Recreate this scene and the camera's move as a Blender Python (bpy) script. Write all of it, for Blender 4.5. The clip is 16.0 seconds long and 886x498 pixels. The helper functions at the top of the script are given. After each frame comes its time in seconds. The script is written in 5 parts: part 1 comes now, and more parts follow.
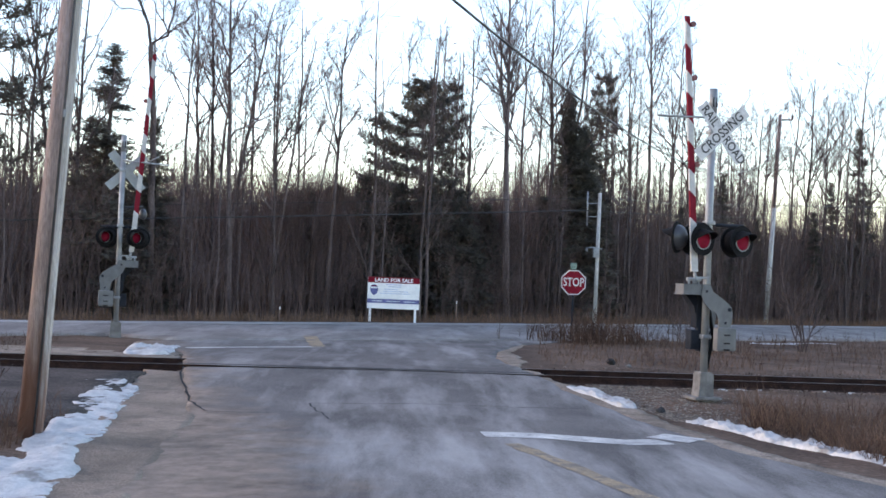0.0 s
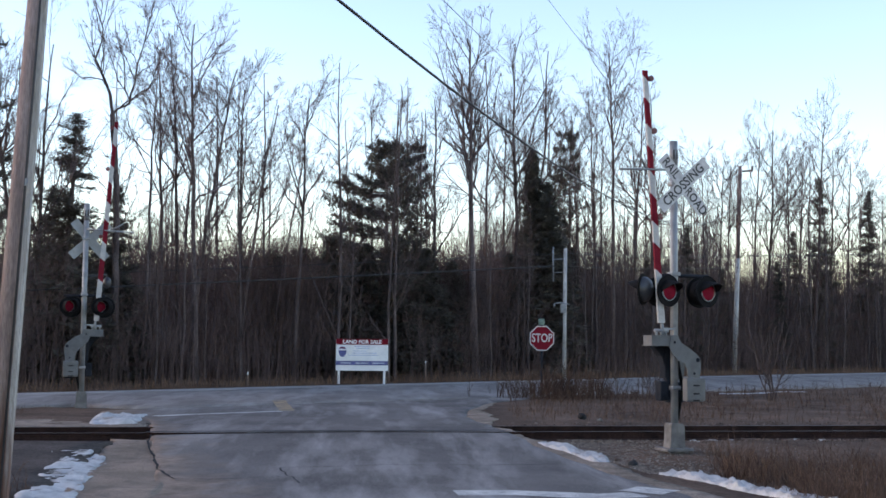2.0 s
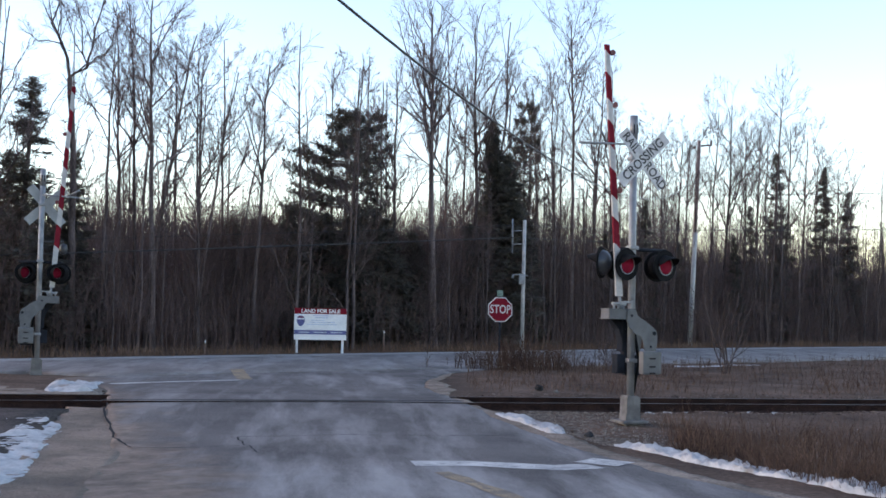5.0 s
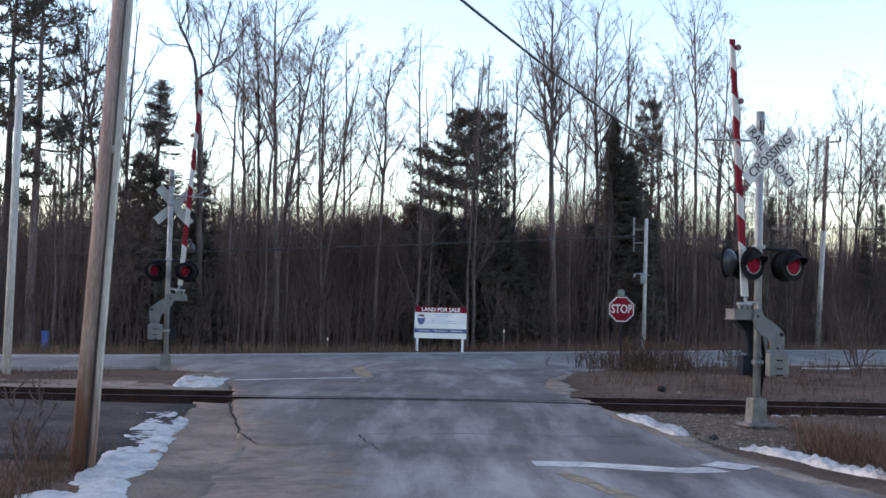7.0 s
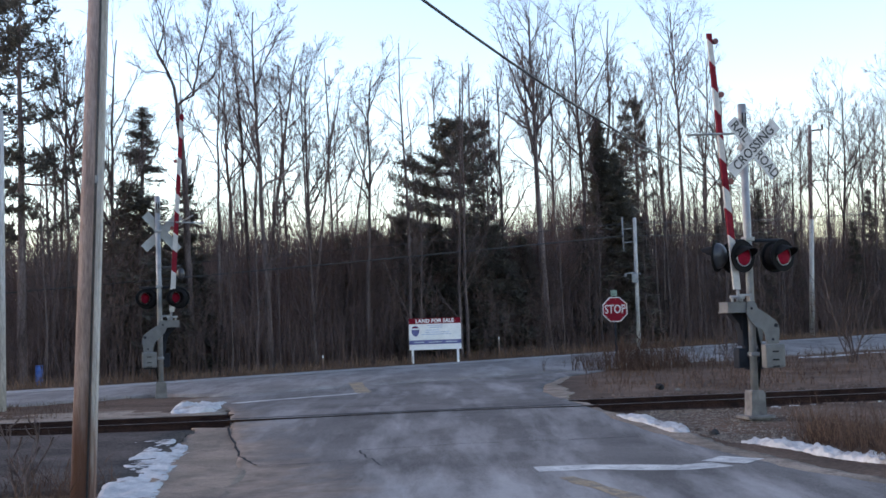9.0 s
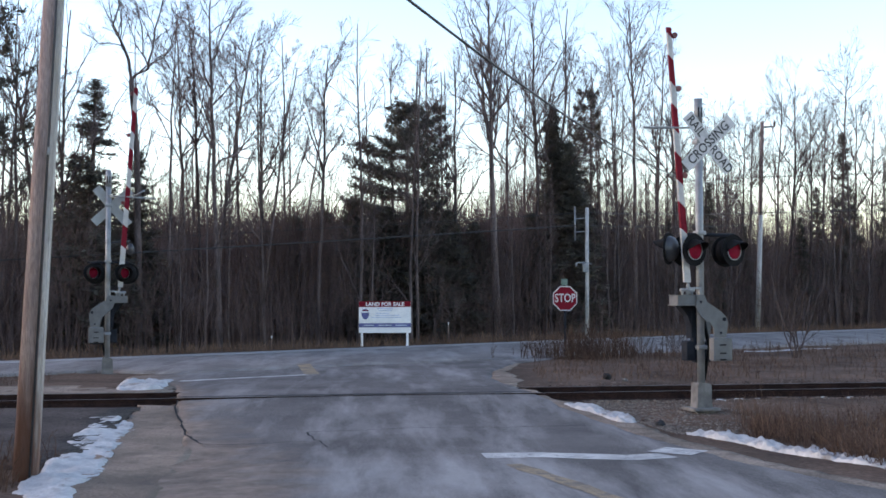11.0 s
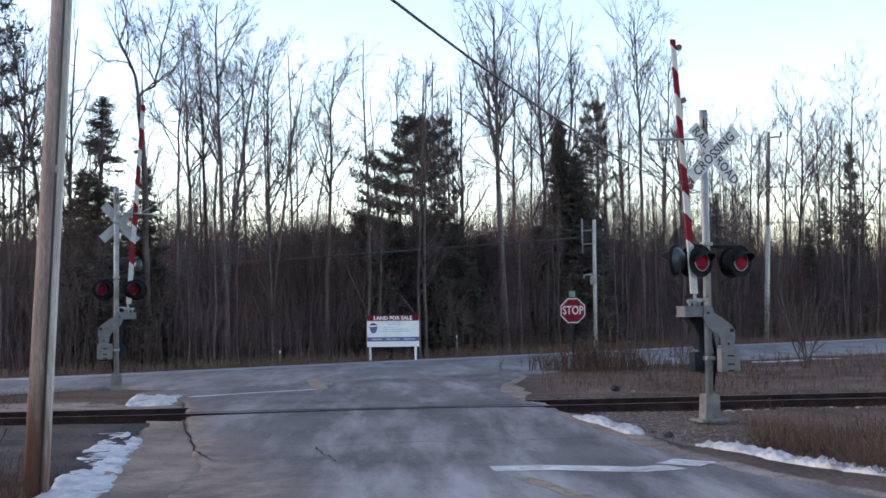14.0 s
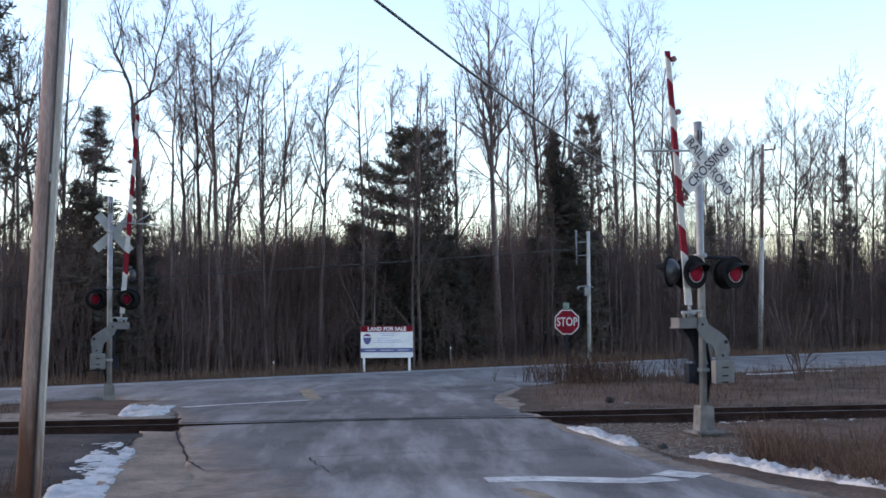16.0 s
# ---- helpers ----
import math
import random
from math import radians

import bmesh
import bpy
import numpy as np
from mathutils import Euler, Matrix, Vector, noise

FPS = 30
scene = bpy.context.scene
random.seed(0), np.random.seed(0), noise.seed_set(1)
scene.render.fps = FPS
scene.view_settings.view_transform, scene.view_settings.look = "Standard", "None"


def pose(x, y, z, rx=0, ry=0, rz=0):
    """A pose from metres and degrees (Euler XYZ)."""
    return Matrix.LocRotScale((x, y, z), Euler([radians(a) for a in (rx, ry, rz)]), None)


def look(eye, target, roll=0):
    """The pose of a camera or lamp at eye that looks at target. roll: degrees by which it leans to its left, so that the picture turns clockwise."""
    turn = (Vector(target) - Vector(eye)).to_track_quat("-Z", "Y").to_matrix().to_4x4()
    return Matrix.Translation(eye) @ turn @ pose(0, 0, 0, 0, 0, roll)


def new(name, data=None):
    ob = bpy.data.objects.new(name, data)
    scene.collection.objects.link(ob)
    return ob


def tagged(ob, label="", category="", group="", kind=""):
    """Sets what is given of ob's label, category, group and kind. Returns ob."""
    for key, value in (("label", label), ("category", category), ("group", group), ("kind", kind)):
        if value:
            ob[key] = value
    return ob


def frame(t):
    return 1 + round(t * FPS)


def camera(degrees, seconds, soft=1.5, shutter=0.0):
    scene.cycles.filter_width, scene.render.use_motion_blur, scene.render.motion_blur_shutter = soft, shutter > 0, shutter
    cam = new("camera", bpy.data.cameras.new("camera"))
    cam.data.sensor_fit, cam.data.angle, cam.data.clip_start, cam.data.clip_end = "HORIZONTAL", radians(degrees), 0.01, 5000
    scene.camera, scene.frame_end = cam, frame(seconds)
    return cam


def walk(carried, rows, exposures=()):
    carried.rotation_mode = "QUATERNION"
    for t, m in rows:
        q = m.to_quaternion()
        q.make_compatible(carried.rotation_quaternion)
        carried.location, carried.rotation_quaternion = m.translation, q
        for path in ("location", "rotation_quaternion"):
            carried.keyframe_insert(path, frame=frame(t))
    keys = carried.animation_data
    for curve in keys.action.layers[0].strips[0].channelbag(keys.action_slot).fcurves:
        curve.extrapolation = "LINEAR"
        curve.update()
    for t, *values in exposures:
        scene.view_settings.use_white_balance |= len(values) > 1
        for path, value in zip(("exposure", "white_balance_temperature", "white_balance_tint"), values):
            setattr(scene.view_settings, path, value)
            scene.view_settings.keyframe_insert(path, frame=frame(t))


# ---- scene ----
cam = camera(40.06, 16.0, soft=1.65)
# seconds, eye x, y, z, and turn about x, y, z in degrees
ROWS = [
    (0, 0.018, -0.044, 1.903, 91.204, -2.346, -2.247),
    (0.5, 0.042, -0.021, 1.894, 92.026, -1.496, -2.163),
    (1, 0.037, -0.036, 1.885, 92.931, 0.524, -2.169),
    (1.5, 0.038, -0.038, 1.878, 93.771, -0.110, -3.049),
    (2, 0.025, -0.043, 1.874, 94.074, -0.595, -3.732),
    (2.5, 0.012, -0.053, 1.879, 93.748, -1.296, -3.907),
    (3, 0.017, -0.061, 1.886, 93.049, -1.667, -4.152),
    (3.5, 0.025, -0.050, 1.887, 92.355, 0.447, -4.432),
    (3.7, 0.038, -0.053, 1.870, 92.221, 0.215, -4.734),
    (5.8, 0.001, -0.057, 1.908, 92.914, -2.191, -4.902),
    (6, 0.020, -0.016, 1.908, 92.809, -2.924, -3.152),
    (6.5, -0.003, 0.005, 1.910, 92.275, -2.212, -0.235),
    (7, -0.000, -0.000, 1.900, 92.501, -1.499, -0.065),
    (7.5, -0.022, -0.012, 1.910, 93.023, -0.582, -1.392),
    (8, 0.036, 0.036, 1.921, 93.150, 0.207, -0.943),
    (8.5, 0.066, 0.031, 1.914, 93.281, -0.451, 0.205),
    (9, 0.009, 0.041, 1.901, 92.997, 1.903, -0.371),
    (9.5, -0.019, 0.068, 1.911, 92.784, 0.438, -1.488),
    (10, -0.018, 0.079, 1.900, 92.368, -0.269, -2.030),
    (10.2, -0.030, 0.075, 1.917, 92.254, -0.422, -2.409),
    (12.5, -0.035, 0.044, 1.905, 92.153, 0.679, -2.692),
    (13, -0.037, 0.033, 1.913, 92.119, -0.002, -2.887),
    (13.5, -0.034, 0.018, 1.910, 92.443, 0.084, -2.711),
    (14, -0.018, 0.012, 1.916, 92.835, 0.686, -2.358),
    (14.5, -0.022, 0.005, 1.903, 93.112, 0.809, -2.442),
    (15, -0.029, 0.015, 1.896, 93.175, 0.613, -2.315),
    (15.5, -0.019, 0.034, 1.905, 93.133, 0.386, -2.279),
    (16, -0.026, 0.030, 1.902, 93.371, 0.499, -2.653),
]
EXPOSURE = 1.91
walk(cam, [(t, pose(x, y, z, rx, ry, rz)) for t, x, y, z, rx, ry, rz in ROWS],
     exposures=[(t, EXPOSURE + e, k, 22) for t, e, k in ((0.0, 0.44, 6880), (0.6, 0.33, 6820), (1.1, 0.11, 6720), (1.5, 0.0, 6700), (2.0, -0.13, 6700), (3.5, -0.06, 6680), (6.0, 0.0, 6680), (7.0, 0.02, 6740), (10.0, 0.0, 6700), (12.5, 0.13, 6800), (13.5, 0.1, 6760), (15.0, 0.0, 6680), (16.0, -0.02, 6660))])

# ---- light ----
world = bpy.data.worlds.new("dusk_sky")
scene.world = world
world.use_nodes = True
wn = world.node_tree
sky = wn.nodes.new("ShaderNodeTexSky")
sky.sky_type = "NISHITA"
sky.sun_disc = False
sky.sun_elevation = radians(12.0)
sky.sun_rotation = radians(-80.0)
sky.air_density, sky.dust_density, sky.ozone_density = 1.0, 0.08, 1.5
wn.links.new(sky.outputs[0], wn.nodes["Background"].inputs[0])
wn.nodes["Background"].inputs[1].default_value = 0.12
sun = new("sun", bpy.data.lights.new("sun", "SUN"))
sun.data.energy, sun.data.angle, sun.data.color = 0.62, radians(50), (1.0, 0.72, 0.5)
sun.matrix_world = look((-98.5, 17.4, 21.2), (0, 0, 0))

# ---- materials ----
def surface(name, c1, c2, scale=1.0, rough=0.85, metal=0.0, bump=0.3, fine=40.0, stretch=(1, 1, 1), turn=0.0, vary=0.0, grain=0.35, distance=0.02):
    """Two colours mixed by a broad noise, darkened and lifted by a fine one, with relief from the fine one."""
    m = bpy.data.materials.new(name)
    m.use_nodes = True
    t = m.node_tree
    n, l = t.nodes, t.links
    b = n["Principled BSDF"]
    b.inputs["Roughness"].default_value, b.inputs["Metallic"].default_value = rough, metal
    if rough > 0.7:
        b.inputs["Specular IOR Level"].default_value = 0.12
    geo = n.new("ShaderNodeNewGeometry")
    mp = n.new("ShaderNodeMapping")
    mp.inputs["Scale"].default_value, mp.inputs["Rotation"].default_value = stretch, (0, 0, turn)
    l.new(geo.outputs["Position"], mp.inputs["Vector"])
    big = n.new("ShaderNodeTexNoise")
    big.inputs["Scale"].default_value, big.inputs["Detail"].default_value, big.inputs["Roughness"].default_value = scale, 6, 0.6
    l.new(mp.outputs[0], big.inputs["Vector"])
    ramp = n.new("ShaderNodeValToRGB")
    ramp.color_ramp.elements[0].position, ramp.color_ramp.elements[1].position = 0.35, 0.65
    ramp.color_ramp.elements[0].color, ramp.color_ramp.elements[1].color = (*c1, 1), (*c2, 1)
    l.new(big.outputs[0], ramp.inputs[0])
    small = n.new("ShaderNodeTexNoise")
    small.inputs["Scale"].default_value, small.inputs["Detail"].default_value = fine, 5
    l.new(mp.outputs[0], small.inputs["Vector"])
    rng = n.new("ShaderNodeMapRange")
    rng.inputs[1].default_value, rng.inputs[2].default_value = 0.3, 0.7
    rng.inputs[3].default_value, rng.inputs[4].default_value = 1 - grain, 1 + grain
    l.new(small.outputs[0], rng.inputs[0])
    mul = n.new("ShaderNodeVectorMath")
    mul.operation = "SCALE"
    l.new(ramp.outputs[0], mul.inputs[0])
    l.new(rng.outputs[0], mul.inputs["Scale"])
    col = mul.outputs[0]
    if vary:
        info = n.new("ShaderNodeObjectInfo")
        vr = n.new("ShaderNodeMapRange")
        vr.inputs[3].default_value, vr.inputs[4].default_value = 1 - vary, 1 + vary
        l.new(info.outputs["Random"], vr.inputs[0])
        mv = n.new("ShaderNodeVectorMath")
        mv.operation = "SCALE"
        l.new(col, mv.inputs[0])
        l.new(vr.outputs[0], mv.inputs["Scale"])
        col = mv.outputs[0]
    l.new(col, b.inputs["Base Color"])
    if bump:
        bp = n.new("ShaderNodeBump")
        bp.inputs["Strength"].default_value, bp.inputs["Distance"].default_value = bump, distance
        l.new(small.outputs[0], bp.inputs["Height"])
        l.new(bp.outputs[0], b.inputs["Normal"])
    return m


def asphalt(name, dark, light, salt, turn, cover, cracks=0.5, most=0.6):
    """Worn asphalt: grain, tyre-wide bands and a patchy pale film of dried salt, with crack lines."""
    m = surface(name, dark, light, 0.5, 0.8, 0, 0.45, 45, grain=0.42)
    t = m.node_tree
    n, l = t.nodes, t.links
    b = n["Principled BSDF"]
    base = b.inputs["Base Color"].links[0].from_socket
    geo = n.new("ShaderNodeNewGeometry")
    mp = n.new("ShaderNodeMapping")
    mp.inputs["Rotation"].default_value, mp.inputs["Scale"].default_value = (0, 0, turn), (1.9, 0.3, 1)
    l.new(geo.outputs["Position"], mp.inputs["Vector"])
    film = n.new("ShaderNodeTexNoise")
    film.inputs["Scale"].default_value, film.inputs["Detail"].default_value, film.inputs["Roughness"].default_value = 0.6, 9, 0.66
    film.inputs["Distortion"].default_value = 0.15
    l.new(mp.outputs[0], film.inputs["Vector"])
    total = film.outputs[0]
    for spot, near, far, amount in (((1.0, 13.8, -0.2), 0.4, 3.4, 0.17), ((0.8, 18.9, -0.2), 0.3, 2.4, 0.09), ((0.6, 30.5, 0.0), 0.3, 3.2, 0.1), ((3.4, 10.5, -0.2), 0.5, 3.0, 0.1)):
        gap = n.new("ShaderNodeVectorMath")
        gap.operation = "DISTANCE"
        gap.inputs[1].default_value = spot
        l.new(geo.outputs["Position"], gap.inputs[0])
        pool = n.new("ShaderNodeMapRange")
        pool.inputs[1].default_value, pool.inputs[2].default_value = near, far
        pool.inputs[3].default_value, pool.inputs[4].default_value = amount, 0.0
        l.new(gap.outputs["Value"], pool.inputs[0])
        more = n.new("ShaderNodeMath")
        l.new(total, more.inputs[0])
        l.new(pool.outputs[0], more.inputs[1])
        total = more.outputs[0]
    rng = n.new("ShaderNodeMapRange")
    rng.inputs[1].default_value, rng.inputs[2].default_value = cover, cover + 0.26
    rng.inputs[3].default_value, rng.inputs[4].default_value = 0, most
    l.new(total, rng.inputs[0])
    mix = n.new("ShaderNodeMix")
    mix.data_type = "RGBA"
    mix.inputs[7].default_value = (*salt, 1)
    l.new(rng.outputs[0], mix.inputs[0])
    l.new(base, mix.inputs[6])
    vor = n.new("ShaderNodeTexVoronoi")
    vor.feature = "DISTANCE_TO_EDGE"
    vor.inputs["Scale"].default_value = 0.33
    warp = n.new("ShaderNodeTexNoise")
    warp.inputs["Scale"].default_value, warp.inputs["Detail"].default_value = 1.1, 6
    l.new(geo.outputs["Position"], warp.inputs["Vector"])
    add = n.new("ShaderNodeVectorMath")
    add.operation = "MULTIPLY_ADD"
    add.inputs[1].default_value = (1.6, 1.6, 0)
    l.new(warp.outputs["Color"], add.inputs[0])
    l.new(geo.outputs["Position"], add.inputs[2])
    l.new(add.outputs[0], vor.inputs["Vector"])
    line = n.new("ShaderNodeMapRange")
    line.inputs[1].default_value, line.inputs[2].default_value = 0.0, 0.012
    line.inputs[3].default_value, line.inputs[4].default_value = cracks, 0.0
    l.new(vor.outputs["Distance"], line.inputs[0])
    mix2 = n.new("ShaderNodeMix")
    mix2.data_type = "RGBA"
    mix2.inputs[7].default_value = (0.02, 0.02, 0.022, 1)
    l.new(line.outputs[0], mix2.inputs[0])
    l.new(mix.outputs[2], mix2.inputs[6])
    l.new(mix2.outputs[2], b.inputs["Base Color"])
    return m


M_GROUND = surface("leaf_litter_soil", (0.066, 0.043, 0.032), (0.15, 0.098, 0.072), 0.5, 0.95, 0, 0.6, 14, distance=0.06)
M_ROAD = asphalt("worn_asphalt", (0.1, 0.088, 0.083), (0.168, 0.149, 0.14), (0.5, 0.465, 0.445), 0.2, 0.48, 0.1, 0.52)
M_MAIN = asphalt("salted_asphalt", (0.155, 0.135, 0.126), (0.235, 0.205, 0.192), (0.46, 0.43, 0.41), -0.92, 0.44, 0.2, 0.5)
M_SHOULDER = asphalt("broken_sandy_shoulder", (0.15, 0.112, 0.086), (0.285, 0.213, 0.163), (0.36, 0.28, 0.22), 0.25, 0.5, 0.15, 0.4)
M_VERGE = surface("salt_bleached_shoulder", (0.28, 0.26, 0.245), (0.42, 0.39, 0.37), 0.8, 0.9, 0, 0.3, 20)
M_DIRT = surface("packed_sandy_dirt", (0.18, 0.137, 0.106), (0.33, 0.255, 0.2), 0.8, 0.95, 0, 0.5, 25)
M_BALLAST = surface("railway_ballast", (0.075, 0.055, 0.045), (0.19, 0.142, 0.115), 3.0, 0.95, 0, 1.0, 22, grain=0.6, distance=0.05)
M_LOT = surface("packed_grey_gravel", (0.042, 0.034, 0.031), (0.092, 0.074, 0.066), 0.9, 0.95, 0, 0.6, 25, grain=0.5)
M_PEBBLE = surface("mixed_pebbles", (0.0874, 0.072, 0.0612), (0.238, 0.203, 0.174), 9.0, 0.95, 0, 0.3, 30, grain=0.5)
M_SNOW = surface("old_snow", (0.355, 0.353, 0.354), (0.558, 0.533, 0.511), 3.0, 0.6, 0, 0.5, 18, grain=0.1, distance=0.04)
M_WHITE_LINE = surface("worn_white_paint", (0.353, 0.336, 0.323), (0.605, 0.576, 0.539), 2.5, 0.8, 0, 0.2, 50)
M_YELLOW_LINE = surface("worn_yellow_paint", (0.24, 0.185, 0.13), (0.46, 0.33, 0.2), 2.5, 0.8, 0, 0.2, 50)
M_RUST = surface("rusty_rail_steel", (0.022, 0.0125, 0.0115), (0.048, 0.026, 0.0215), 3.0, 0.8, 0.2, 0.3, 30)
M_POLISH = surface("polished_rail_head", (0.09, 0.075, 0.068), (0.15, 0.13, 0.12), 3.0, 0.45, 0.7, 0.1, 30)
M_TIE = surface("creosoted_timber", (0.0385, 0.0274, 0.0228), (0.088, 0.0637, 0.0522), 3.0, 0.9, 0, 0.5, 20, vary=0.3)
M_RUBBER = surface("flangeway_rubber", (0.02, 0.02, 0.022), (0.04, 0.04, 0.042), 3.0, 0.9, 0, 0.2, 30)
M_GALV = surface("weathered_galvanised_steel", (0.19, 0.2, 0.212), (0.28, 0.294, 0.31), 4.0, 0.5, 0.3, 0.04, 9, grain=0.06)
M_GREY = surface("grey_painted_metal", (0.088, 0.09, 0.094), (0.128, 0.13, 0.134), 5.0, 0.6, 0.0, 0.04, 9, grain=0.06)
M_DARK = surface("dark_cast_metal", (0.01, 0.012, 0.017), (0.02, 0.023, 0.031), 5.0, 0.75, 0.0, 0.04, 9, grain=0.06)
M_BLACK = surface("matt_black_paint", (0.005, 0.005, 0.006), (0.012, 0.012, 0.013), 5.0, 0.8, 0, 0.04, 9, grain=0.06)
M_CONCRETE = surface("weathered_concrete", (0.12, 0.115, 0.113), (0.195, 0.187, 0.182), 3.0, 0.9, 0, 0.25, 11, grain=0.16)
M_SIGN_WHITE = surface("white_sheeting", (0.68, 0.69, 0.7), (0.8, 0.8, 0.8), 3.0, 0.5, 0, 0.05, 20, grain=0.06)
M_BUCK = surface("faded_white_sheeting", (0.461, 0.451, 0.456), (0.608, 0.594, 0.595), 5.0, 0.5, 0, 0.05, 20, grain=0.08)
M_ALU = surface("bare_aluminium_back", (0.23, 0.245, 0.255), (0.31, 0.325, 0.335), 4.0, 0.5, 0.3, 0.03, 9, grain=0.06)
M_LETTER = surface("black_lettering", (0.02, 0.02, 0.022), (0.035, 0.035, 0.035), 8.0, 0.6, 0, 0, 20)
M_SIGN_RED = surface("red_sheeting", (0.15, 0.007, 0.017), (0.21, 0.01, 0.022), 3.0, 0.72, 0, 0.05, 20, grain=0.08)
M_ARM_WHITE = surface("gate_white_sheeting", (0.36, 0.35, 0.345), (0.47, 0.46, 0.45), 4.0, 0.5, 0, 0.05, 20, grain=0.1)
M_ARM_RED = surface("gate_red_sheeting", (0.14, 0.009, 0.018), (0.2, 0.014, 0.026), 4.0, 0.72, 0, 0.05, 20, grain=0.1)
M_LENS = surface("red_lens_glass", (0.17, 0.004, 0.018), (0.25, 0.007, 0.028), 12.0, 0.72, 0, 0.1, 60, grain=0.15)
M_NAVY = surface("navy_print", (0.06, 0.07, 0.2), (0.09, 0.1, 0.27), 4.0, 0.5, 0, 0, 20)
M_PALE_BLUE = surface("pale_print", (0.45, 0.5, 0.62), (0.5, 0.55, 0.66), 4.0, 0.5, 0, 0, 20)
M_POLE = surface("weathered_pole_wood", (0.231, 0.175, 0.165), (0.358, 0.278, 0.262), 2.0, 0.9, 0, 0.6, 18, stretch=(6, 6, 0.5), grain=0.3)


def sand_spill(m, colour, x0, slope, reach, lo, hi):
    """Sand strewn over a surface along the line x = x0 + slope * y, thinning raggedly over that reach."""
    n, l = m.node_tree.nodes, m.node_tree.links
    b = n["Principled BSDF"]
    base = b.inputs["Base Color"].links[0].from_socket
    geo = n.new("ShaderNodeNewGeometry")
    off = n.new("ShaderNodeVectorMath")
    off.operation = "DOT_PRODUCT"
    off.inputs[1].default_value = (-1 / reach, slope / reach, 0)
    l.new(geo.outputs["Position"], off.inputs[0])
    nz = n.new("ShaderNodeTexNoise")
    nz.inputs["Scale"].default_value, nz.inputs["Detail"].default_value, nz.inputs["Roughness"].default_value = 0.9, 9, 0.68
    l.new(geo.outputs["Position"], nz.inputs["Vector"])
    ad = n.new("ShaderNodeMath")
    ad.operation = "MULTIPLY_ADD"
    ad.inputs[1].default_value = 3.4
    l.new(nz.outputs[0], ad.inputs[0])
    l.new(off.outputs["Value"], ad.inputs[2])
    rg = n.new("ShaderNodeMapRange")
    rg.inputs[1].default_value, rg.inputs[2].default_value = 1.7 - x0 / reach + lo, 1.7 - x0 / reach + hi
    rg.inputs[3].default_value, rg.inputs[4].default_value = 0.0, 0.92
    l.new(ad.outputs[0], rg.inputs[0])
    mix = n.new("ShaderNodeMix")
    mix.data_type = "RGBA"
    tone = n.new("ShaderNodeValToRGB")
    tone.color_ramp.elements[0].position, tone.color_ramp.elements[1].position = 0.36, 0.64
    tone.color_ramp.elements[0].color = (*[c * 0.6 for c in colour], 1)
    tone.color_ramp.elements[1].color = (*[c * 1.35 for c in colour], 1)
    dust = n.new("ShaderNodeTexNoise")
    dust.inputs["Scale"].default_value, dust.inputs["Detail"].default_value, dust.inputs["Roughness"].default_value = 2.3, 10, 0.72
    l.new(geo.outputs["Position"], dust.inputs["Vector"])
    l.new(dust.outputs[0], tone.inputs[0])
    l.new(tone.outputs[0], mix.inputs[7])
    l.new(rg.outputs[0], mix.inputs[0])
    l.new(base, mix.inputs[6])
    l.new(mix.outputs[2], b.inputs["Base Color"])


def grime(m, colour, scale, lo, hi, most):
    """Ragged patches of dirt on a surface."""
    n, l = m.node_tree.nodes, m.node_tree.links
    b = n["Principled BSDF"]
    base = b.inputs["Base Color"].links[0].from_socket
    geo = n.new("ShaderNodeNewGeometry")
    nz = n.new("ShaderNodeTexNoise")
    nz.inputs["Scale"].default_value, nz.inputs["Detail"].default_value, nz.inputs["Roughness"].default_value = scale, 8, 0.65
    l.new(geo.outputs["Position"], nz.inputs["Vector"])
    rg = n.new("ShaderNodeMapRange")
    rg.inputs[1].default_value, rg.inputs[2].default_value, rg.inputs[3].default_value, rg.inputs[4].default_value = lo, hi, 0, most
    l.new(nz.outputs[0], rg.inputs[0])
    mix = n.new("ShaderNodeMix")
    mix.data_type = "RGBA"
    mix.inputs[7].default_value = (*colour, 1)
    l.new(rg.outputs[0], mix.inputs[0])
    l.new(base, mix.inputs[6])
    l.new(mix.outputs[2], b.inputs["Base Color"])


grime(M_SNOW, (0.14, 0.11, 0.09), 2.2, 0.54, 0.66, 0.75)
grime(M_SHOULDER, (0.075, 0.064, 0.056), 3.2, 0.51, 0.64, 0.42)
grime(M_DIRT, (0.07, 0.058, 0.048), 2.4, 0.5, 0.62, 0.5)
grime(M_YELLOW_LINE, (0.13, 0.118, 0.112), 5.0, 0.45, 0.6, 0.8)
grime(M_WHITE_LINE, (0.15, 0.14, 0.135), 6.0, 0.55, 0.64, 0.7)
sand_spill(M_ROAD, (0.22, 0.166, 0.13), 2.35, -0.27, 1.1, -0.8, 0.3)


